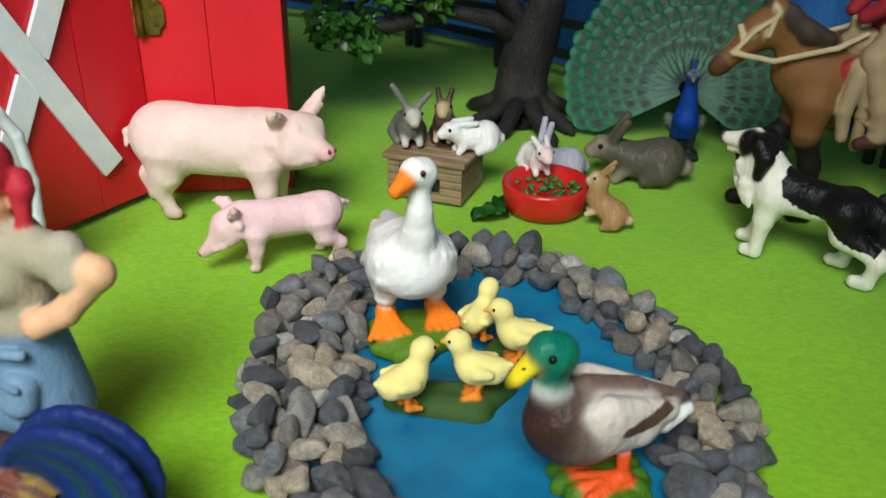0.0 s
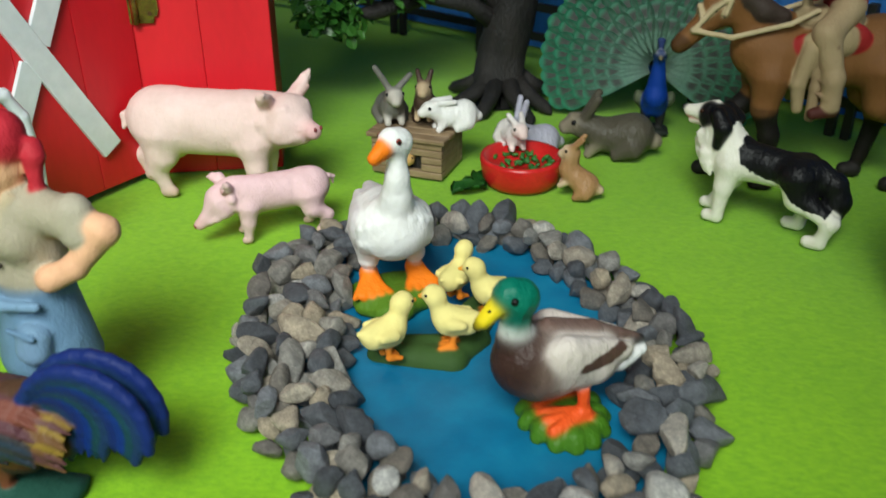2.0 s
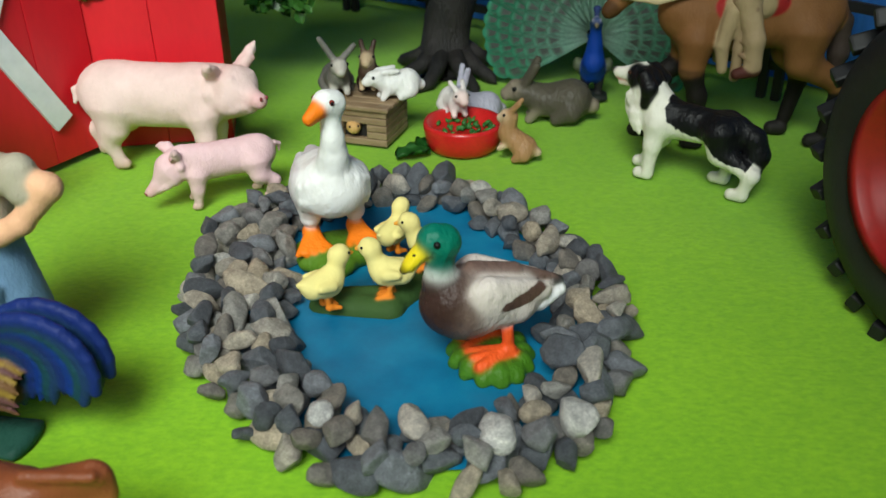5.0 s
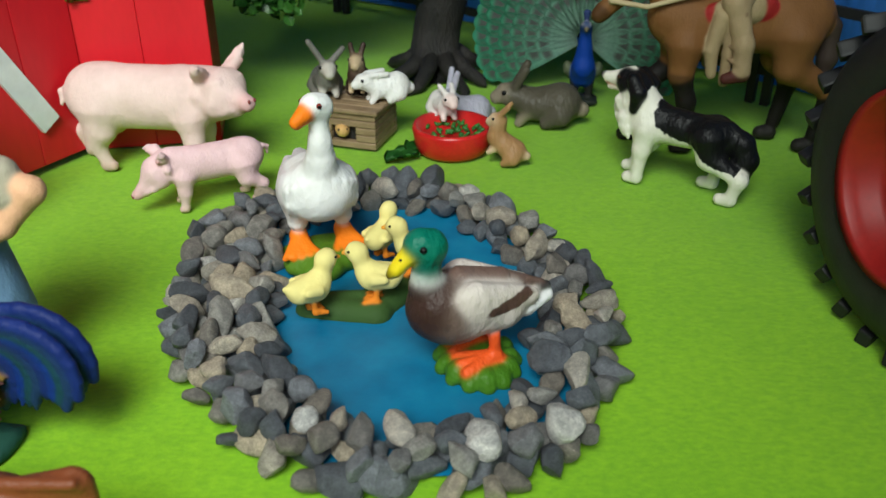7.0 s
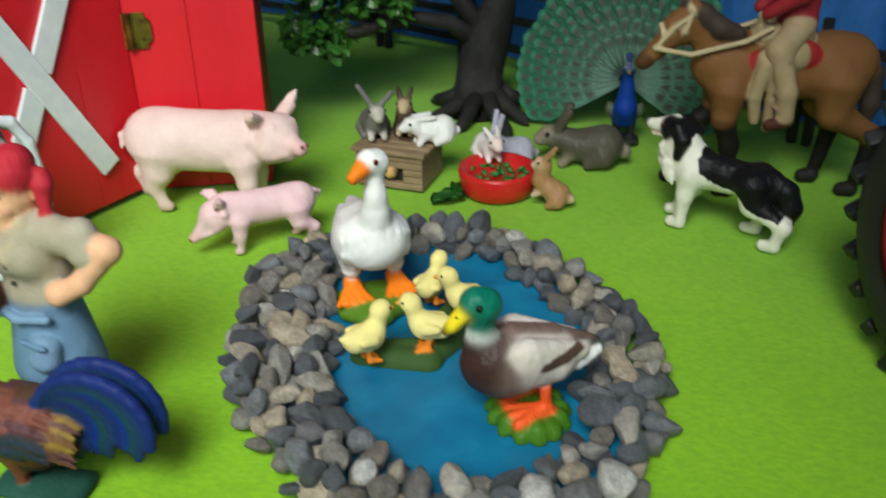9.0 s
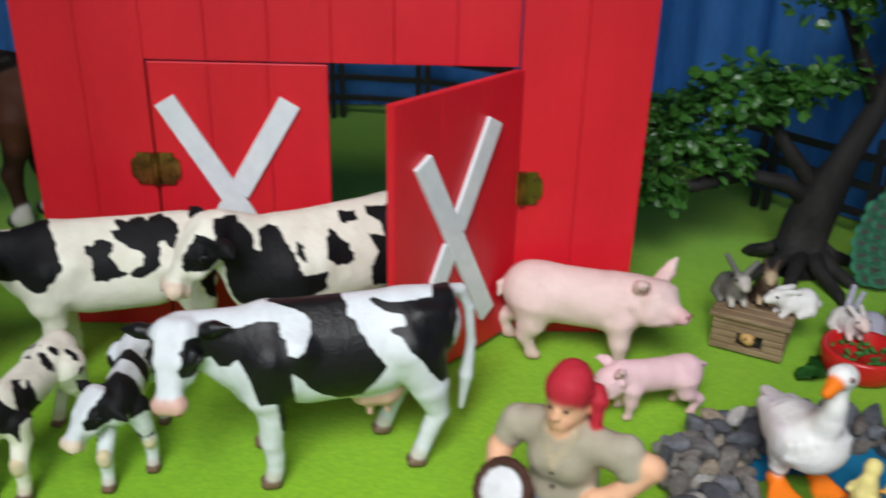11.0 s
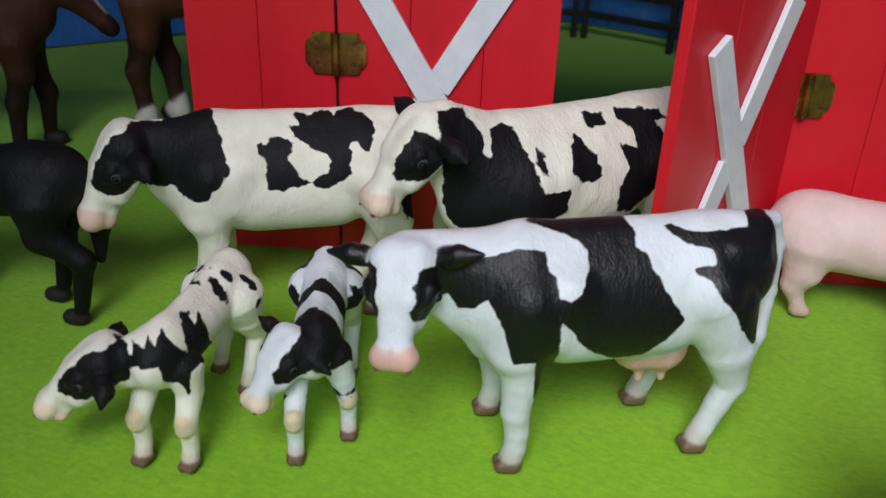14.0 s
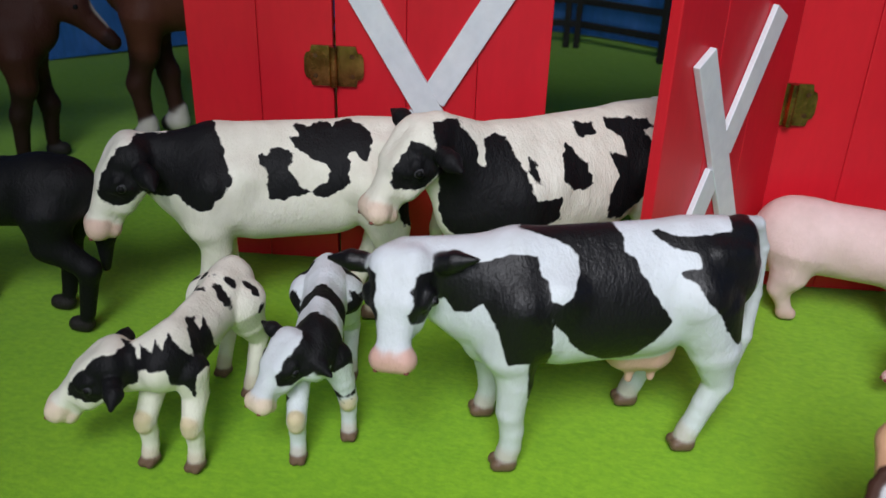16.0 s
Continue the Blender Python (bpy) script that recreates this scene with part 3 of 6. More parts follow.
def cattle_head(poll, muzzle, w, pink, ears=BLACK, face=0.0, ear_lift=(0.1, 0.1), cheek=8.6, strip=8.6, wide=1.0):
    """The head of a cow, bull or calf between its poll and the tip of its muzzle: lumps, beads and patches."""
    poll, muzzle = np.array(poll, float), np.array(muzzle, float)
    size = np.linalg.norm(muzzle - poll) / 37.0
    d = (muzzle - poll) / np.linalg.norm(muzzle - poll)
    side = np.cross((0, 0, 1.0), d)
    side /= np.linalg.norm(side)
    side = side * math.cos(radians(face)) + np.cross(d, side) * math.sin(radians(face))
    up = np.cross(d, side)
    X = lambda a, b, c: tuple(poll + size * (a * d + b * wide * side + c * up))
    C = lambda p, q, r0, r1, col, k: capsule(X(*p), X(*q), r0 * size, r1 * size, col, 1.0, k * size)
    L = [C((3, -4.5, -5), (3, 4.5, -5), 6.6, 6.6, w, 3), C((1, -3.2, -2.5), (1, 3.2, -2.5), 4.6, 4.6, w, 3), C((6, -4, -1.5), (15, -3.6, -1.5), 4.6, 4.4, w, 3), C((6, 4, -1.5), (15, 3.6, -1.5), 4.6, 4.4, w, 3),
         C((9, 0, -6), (20, 0, -6.5), 8.6, 6.4, w, 3), C((14, -1.4, -2.6), (31, -1.7, -4.0), 4.5, 3.4, w, 3), C((14, 1.4, -2.6), (31, 1.7, -4.0), 4.5, 3.4, w, 3), C((22, 0, -8.5), (31, 0, -9), 4.6, 3.6, w, 2.5),
         C((32.6, -2.9, -5), (32.6, 2.9, -5), 4.7, 4.7, pink, 2.0), C((30.5, -2.4, -10), (31.5, 2.4, -10), 3.3, 3.1, pink, 1.2)]
    beads, pats = [], []
    for s in (1, -1):
        L += [C((9, s * 5.2, -9), (20, s * 3.4, -9.5), 5.6, 4.0, w, 2.5), C((11, s * 8.4, -2.6), (14.5, s * 7.6, -2.6), 2.5, 2.2, w, 1.4), C((12, s * 8.8, -6.4), (15, s * 7.6, -6.4), 2.0, 1.8, w, 1.6)]
        lift = ear_lift[0] if s > 0 else ear_lift[1]
        e = [(3.5, s * 8.5, -7), (3, s * 12, -7 + 4 * lift), (3, s * 15.5, -7.5 + 7 * lift), (3.5, s * 22, -8 + 10 * lift)]
        e = [(a - abs(b) * 0.25 * lift, b, c) for a, b, c in e]
        L += [C(e[0], e[1], 2.2, 3.5, ears, 0.9), C(e[1], e[2], 3.5, 3.6, ears, 0.9), C(e[2], e[3], 3.6, 0.9, ears, 0.9)]
        lid = (0.05, 0.05, 0.055)
        beads += [ball(X(12.8, s * 9.6, -4.4), 2.0 * size, lid), ball(X(13.0, s * 10.4, -4.2), 1.45 * size, (0.002, 0.002, 0.002)), ball(X(36.6, s * 4.4, -4.0), (1.1 * size, 1.1 * size, 0.8 * size), (0.22, 0.08, 0.06), 6)]
        pats += [patch_ball("b", X(13.5, s * 12.0 / wide, -1.5), cheek * size)]
    pats += [patch_ball("w", X(-1, 0, 4.5), strip * size), patch_ball("w", X(7, 0, 6.2), (strip + 0.3) * size), patch_ball("w", X(15, 0, 6.0), strip * size), patch_ball("w", X(22, 0, 4.0), (strip - 1.0) * size), patch_ball("w", X(34, 0, -6), 11.5 * size), patch_ball("w", X(26, 0, -13), 7.5 * size)]
    return L, beads, pats, X


def cattle_leg(hip, knee, fx, fy, r, w, hind):
    """A leg with its knee or hock, a narrow shank, a fetlock and a cloven hoof."""
    tan = tuple(0.55 * np.array(w) + 0.45 * np.array((0.50, 0.36, 0.22)))
    if hind:
        pts = [hip, knee, (fx - 9.5, fy, 27 * r), (fx - 6, fy, 18 * r), (fx - 2.6, fy, 8.5 * r)]
        rad = [13.5, 8.8, 5.0, 4.1, 3.8]
    else:
        pts = [hip, knee, (fx - 1.2, fy, 23 * r), (fx - 2.2, fy, 15 * r), (fx - 2, fy, 8.5 * r)]
        rad = [9.2, 6.0, 4.7, 4.0, 3.7]
    L = limb(pts, [q * r for q in rad], w, 0.9 * r)
    L += [capsule((fx - 2, fy, 8 * r), (fx - 1.2, fy, 5.6 * r), 3.8 * r, 4.0 * r, tan, 1, 1.0 * r)]
    L += [capsule((fx - 1.4, fy + q * 1.5 * r, 2.4 * r), (fx + 2.6 * r, fy + q * 1.7 * r, 2.0 * r), 3.1 * r, 2.3 * r, HOOF, 1, 0.7 * r) for q in (1, -1)]
    return L


def bovine(white, poll, snout, feet, udder=False, bulk=1.0, hump=0.0, tail=True, pink=PINK, **head):
    """Lumps of a cattle figure of full size, 83 mm at the withers. poll, snout: the head; feet: front left, front right, hind left, hind right."""
    w = white
    H, beads, pats, X = cattle_head(poll, snout, w, pink, **head)
    b = bulk
    L = [
        capsule((-34, 0, 62), (22, 0, 60), 19.5, 20.5 * b, w, 0.86),
        capsule((-20, 0, 55), (8, 0, 54), 19, 19, w, 0.98),
        capsule((-44, 0, 66), (-36, 0, 64), 15.5, 18, w, 0.98),
        capsule((26, 0, 54), (32, 0, 58), 18 * b, 15 * b, w, 0.85),
        capsule((-52, 0, 78), (24, 0, 77 + hump), 4.5, 5.5, w),
        capsule((26, 0, 66), X(1, 0, -10), 15.5 * b, 9.0 * b, w, 0.78),
        capsule((30, 0, 50), X(9, 0, -13), 11 * b, 5, w, 0.6),
        capsule((31, 0, 42), (27, 0, 37), 7, 5, w, 0.6),
    ] + H
    for s in (1, -1):
        L += [capsule((-48, s * 8.5, 74), (-40, s * 9.5, 75), 4.2, 4.6, w, 1, 2.5), capsule((24, s * 12, 62), (27, s * 12, 46), 9.6, 8.6, w), capsule((-34, s * 12.5, 62), (-40, s * 11, 48), 10.5, 8.5, w, 1, 4), capsule((12, s * 13, 66), (18, s * 13, 52), 7, 6, w, 1, 4)]
    for i, (fx, fy) in enumerate(feet):
        s = 1 if i % 2 == 0 else -1
        if i < 2:
            L += cattle_leg((26, s * 11, 46), (25, (s * 12 + fy) / 2, 35), fx, fy, 1.0, w, False)
        else:
            L += cattle_leg((-38, s * 9, 56), (-43, s * 12, 42), fx, fy, 1.0, w, True)
    if udder:
        L += [capsule((-25, 0, 37), (-17, 0, 36), 9.5, 8, PINK, 1.1, 4)] + [capsule((x, y, 30), (x, y, 25.5), 1.8, 1.4, PINK, 1, 1.5) for x in (-26, -18) for y in (-4, 4)]
    if tail:
        L += limb([(-52, -3, 80), (-61, -7, 77), (-66, -9, 67), (-68, -10, 48), (-66, -9, 31), (-64, -9, 13)], [3.0, 2.7, 2.4, 2.2, 3.2, 1.4], w, 1.5)
    return L, beads, pats


def cows():
    L, B, C = bovine(COWWHITE, (61.5, 3, 77.5), (67.5, 22, 48.5), [(27, 13), (28, -17), (-38, 11.5), (-27, -16)], udder=True, face=6, ear_lift=(0.8, 0.35), wide=1.15, cheek=9.6, strip=7.3)
    pat = [outline(49, 83, 40, 81, 31, 83, 22, 82, 20, 75, 17, 71, 16, 66, 14, 63, 14, 55, 14, 46, 16, 42, 18, 31, 20, 28, 21, 31, 21, 43, 28, 43, 31, 54, 34, 60, 38, 66, 42, 64, 48, 64, 52, 70, 55, 76, 55, 82, lean=(0.4, 0.62, 15)),
           outline(32, 94, 22, 96, 0, 94, -4, 89, -6, 82, -9, 80, -14, 71, -19, 63, -25, 55, -21, 49, -13, 43, -4, 42, 5, 46, 11, 54, 15, 58, 15, 65, 12, 64, 9, 66, 9, 71, 8, 74, 9, 81, 13, 86, 20, 89, 27, 92, lean=(0.4, 0.62, 15)),
           outline(-40, 95, -47, 95, -53, 83, -53, 73, -52, 62, -51, 54, -51, 47, -49, 44, -45, 48, -40, 56, -34, 63, -31, 68, -26, 71, -25, 73, -32, 74, -30, 80, -22, 82, -18, 85, -14, 89, -16, 90, -21, 87, -28, 86, -41, 87, -41, 90, lean=(0.4, 0.62, 15))]
    figurine("cow_figurine", L, at(-0.1615, 0.321, 204.4), "glossy black and white toy cow with pink udder", "toy cow", GLOSS, 0.85, 6, B, pat + C, scale=0.955)
    # the cow behind, side on
    L, B, C = bovine(CREAM, (57, 3, 77.5), (76.5, 8, 43.5), [(29, 11), (25, -11), (-36, 11), (-30, -11)], pink=(0.72, 0.52, 0.42), cheek=9.6, strip=7.6, wide=1.08, ear_lift=(-0.3, -0.2))
    pat = [outline(49, 81, 47, 85, 35, 86, 29, 91, 17, 95, 17, 86, 16, 81, 15, 76, 15, 71, 14, 64, 16, 60, 19, 57, 23, 52, 28, 52, 31, 55, 34, 59, 40, 59, 46, 61, 51, 61, 56, 59, 59, 58, 62, 58, 63, 63, 62, 69, 57, 74, 54, 78, lean=(-0.2, 0.46, 15)),
           outline(4, 77, 3, 79, 0, 78, -2, 81, -6, 81, -10, 78, -9, 74, -7, 72, -9, 69, -12, 64, -14, 62, -11, 61, -8, 61, -5, 59, 1, 60, 1, 65, 0, 70, 2, 74, lean=(-0.2, 0.46, 15)),
           outline(-12, 91, -14, 92, -17, 90, -23, 92, -26, 92, -27, 90, -29, 92, -34, 93, -38, 90, -41, 86, -40, 81, -37, 74, -35, 75, -32, 79, -30, 76, -31, 73, -29, 69, -30, 65, -26, 62, -22, 60, -17, 60, -15, 62, -18, 64, -21, 66, -23, 71, -21, 74, -17, 75, -14, 78, -11, 82, -9, 85, -10, 86, -14, 85, -13, 89, lean=(-0.2, 0.46, 15)), ("b", -52, 60, 7, 16, 0, 0)]
    pat[:3] = [(t, [(x + 3, z + (1 if i == 0 else -2.5)) for x, z in pts], *rest) for i, (t, pts, *rest) in enumerate(pat[:3])]
    figurine("cow_figurine", L, at(-0.2866, 0.3705, 203), "cream white toy cow with black patches", "toy cow", PAINT, 1.0, 6, B, pat + C, scale=0.98)
    # the bull
    L, B, C = bovine(CREAM, (58.5, -1, 90), (80, -3, 62.5), [(28, 13), (22, -13), (-36, 13), (-30, -13)], bulk=1.16, hump=2, pink=(0.76, 0.60, 0.48), cheek=10.2, strip=8.0, wide=1.15, ear_lift=(-0.1, 0.5))
    pat = [outline(66, 99, 57, 100, 53, 95, 47, 87, 47, 81, 43, 79, 45, 90, 41, 92, 36, 89, 31, 80, 25, 73, 19, 61, 8, 60, 8, 52, 18, 49, 49, 51, 59, 59, 64, 67, 63, 78, 62, 86, lean=(0.88, 0.6, 16)),
           outline(26, 81, 21, 75, 18, 67, 21, 68, 24, 74, lean=(0.88, 0.6, 16)),
           outline(9, 81, -2, 71, -6, 62, 1, 61, 8, 66, 10, 77, lean=(0.88, 0.6, 16)),
           outline(7, 90, -2, 88, -6, 82, 4, 83, lean=(0.88, 0.6, 16)),
           outline(-8, 89, -30, 85, -34, 80, -28, 80, -38, 68, -38, 53, -33, 52, -21, 45, -15, 47, -14, 56, -18, 63, -12, 74, -21, 70, -18, 79, -10, 84, lean=(0.88, 0.6, 16)), ("b", -48, 62, 7, 15, 0, 0)]
    figurine("bull_figurine", L, at(-0.183, 0.395, 227), "cream and black toy bull coming out of the barn", "toy bull", PAINT, 1.0, 6, B, pat + C, scale=1.04)


def calf(place, poll, snout, feet, pat, label, scale, **head):
    w = CREAM if scale > 0.95 else COWWHITE
    H, beads, hp, X = cattle_head(poll, snout, w, (0.79, 0.65, 0.50), cheek=9.4, strip=8.2, **head)
    L = [capsule((-22, 0, 40), (14, 0, 38), 9.5, 10, w, 0.85), capsule((-26, 0, 43), (-20, 0, 42), 9, 9.5, w, 0.9), capsule((14, 0, 37), (20, 0, 38), 10, 8, w, 0.8), capsule((-28, 0, 49), (12, 0, 47), 2.6, 2.6, w, 1, 3),
         capsule((15, 0, 41), X(1, 0, -9), 8.6, 5.6, w, 0.8), capsule((18, 0, 35), X(10, 0, -12), 6, 3.4, w, 0.7)] + H
    for i, (fx, fy) in enumerate(feet):
        s = 1 if i % 2 == 0 else -1
        if i < 2:
            L += cattle_leg((15, s * 6, 34), (15, (s * 7 + fy) / 2, 26), fx, fy, 0.72, w, False) + [capsule((fx, fy, 18), (fx, fy, 15.5), 3.0, 2.9, (0.74, 0.62, 0.40), 1, 0.8)]
        else:
            L += cattle_leg((-22, s * 5, 38), (-25, s * 6, 29), fx, fy, 0.70, w, True)
    L += limb([(-30, 0, 48), (-34, 0, 44), (-35, 1, 26)], [2.0, 1.6, 1.9], w, 1.5)
    figurine("calf_figurine", L, place, label, "toy calf", PAINT, 0.65, 3.0, beads, pat + hp, scale=scale)


def calves():
    pat = [outline(51, 66, 52, 62, 44, 56, 44, 61, 37, 54, 35, 58, 31, 52, 27, 56, 21, 47, 14, 40, 17, 55, 12, 52, 9, 45, 7, 52, 0, 33, 3, 31, 13, 33, 16, 24, 21, 33, 29, 38, 31, 44, 47, 53, 54, 60, lean=(1.64, 1.09, 8)), patch_ball("b", (26, -12, 40), 8), patch_ball("w", (24, -8, 52), 6)]
    pat += [("b", x, z, rx, rz, 0, 0) for x, z, rx, rz in ((-11, 46, 2.4, 3.4), (-17, 49, 1.6, 1.9), (-7, 52, 1.8, 1.6), (-15, 53, 1.5, 1.4), (-21, 45, 1.5, 2.0), (-20, 38, 1.4, 2.2))]
    calf(at(-0.2815, 0.2905, 269), (23.5, -15.5, 44), (32.5, -37.0, 23.5), [(21, 8), (23, -7.5), (-20.5, 7), (-29, -8.5)], pat, "small white toy calf with black stripes, head turned", 0.98, ear_lift=(-0.35, 0.2))
    pat = [("b", 17, 38, 6.0, 20, 8, 0), ("b", -2, 40, 4.5, 20, 10, 0), ("b", -26, 46, 4, 4, 0, 0), ("b", -16, 38, 3, 4.5, 0, 0), ("b", 25, 44, 6, 7, 0, 0), ("w", 19, 28, 6, 6, 0, 0)]
    calf(at(-0.2455, 0.3090, 285), (21, -7.5, 47), (35.5, -20.5, 28), [(15, 10.5), (28, -6), (-22, 8), (-26, -7)], pat, "small black and white toy calf facing forward", 0.93, ear_lift=(-0.5, 0.5))


def swine(place, label, scale, turn, name, hind, nod=0.0, slim=1.0, rise=0.0, p=(0.80, 0.60, 0.57)):
    q = (0.74, 0.46, 0.46)
    a = radians(turn)
    c, s_ = math.cos(a), math.sin(a)
    R = lambda x, y, z: (28 + c * (x - 28) - s_ * y, s_ * (x - 28) + c * y, z + rise - nod * (x - 28))
    g = slim
    L = [capsule((-28, 0, 35 + rise), (14, 0, 34 + rise), 15.5 * g, 15.5 * g, p, 0.88), capsule((-32, 0, 36 + rise), (-26, 0, 35 + rise), 13.5 * g, 14.5 * g, p, 0.95), capsule((16, 0, 34 + rise), (26, 0, 36 + rise), 14.5 * g, 12 * g, p, 0.85),
         capsule(R(26, 0, 37), R(36, 0, 38), 12.5 * g, 11, p, 0.95), capsule(R(36, 5, 32), R(38, -5, 32), 7.5, 7.5, p), capsule(R(40, 5, 40), R(40, -5, 40), 4.5, 4.5, p), capsule(R(38, 0, 37), R(49, 0, 31), 8.2, 4.8, p, 0.95), capsule(R(49, 0, 31), R(53.5, 0, 29), 4.2, 4.2, q, 1, 1.5),
         capsule(R(37, 0, 30), R(46, 0, 27), 6.5, 3.6, p)]
    for s in (1, -1):
        tx, tz = (41, 52) if s < 0 else (36, 57)
        L += limb([R(31.5, s * 7, 45), R(33, s * 11.5, 49), R((33 + tx) / 2, s * 15, (50 + tz) / 2), R(tx, s * 17, tz)], [3.4, 3.3, 2.6, 0.8], p, 1.2) + limb([R(33.5, s * 6.5, 46), R(36, s * 10.5, 49), R((37 + tx) / 2, s * 13.5, (49 + tz) / 2)], [2.4, 2.4, 1.4], p, 1.0) + [capsule(R(35.5, s * 9.5, 46.5), R(37.5, s * 13.0, 49.5), 2.3, 1.5, (0.52, 0.25, 0.24), 1, 0.6)]
        L += limb([R(33.5, s * 9, 41), R(40, s * 8.2, 42.2), R(43, s * 6.8, 42.6)], [1.6, 1.5, 1.2], p, 1.5) + limb([R(38, s * 8, 30), R(42, s * 6.2, 28.5), R(47, s * 4.2, 28)], [3.2, 2.6, 1.6], p, 2)
        L += limb([R(29, s * 10, 30), R(31, s * 11.5, 38), R(31, s * 9, 46)], [2.2, 2.4, 1.8], p, 2.5)
        L += limb([(18, s * 8, 27), (19, s * 9.5, 16), (20, s * 9.5, 5)], [8.5, 4.8, 3.3], p, 4) + [capsule((20, s * 9.5, 2.6), (22.5, s * 9.5, 2.2), 3.3, 2.7, (0.62, 0.42, 0.36), 1, 1.5)]
        hx = hind[0] if s > 0 else hind[1]
        L += limb([(-28, s * 7, 31), (-29, s * 9, 21), (hx - 6, s * 10, 14), (hx - 2, s * 10, 5)], [12, 7.4, 3.9, 3.2], p, 4) + [capsule((hx - 2, s * 10, 2.6), (hx + 1, s * 10, 2.2), 3.3, 2.7, (0.62, 0.42, 0.36), 1, 1.5)]
    L += limb([(-44, 0, 41), (-48, -2, 39), (-48, -4, 33)], [2.2, 1.5, 1.1], p, 1.5)
    beads = [ball(R(43.6, s * 7.0, 40.0), (1.2, 1.2, 0.9), (0.10, 0.05, 0.045)) for s in (1, -1)] + [ball(R(57.3, s * 1.8, 29.8), (0.8, 0.9, 1.2), (0.25, 0.06, 0.06)) for s in (1, -1)]
    beads += [ball(R(48, s * 4.3, 28.5), (3.0, 0.5, 0.35), (0.45, 0.20, 0.18)) for s in (1, -1)]
    figurine(name, L, place, label, "toy pig", PAINT, 0.85, 5, beads, (), scale=scale, blend=0.8)


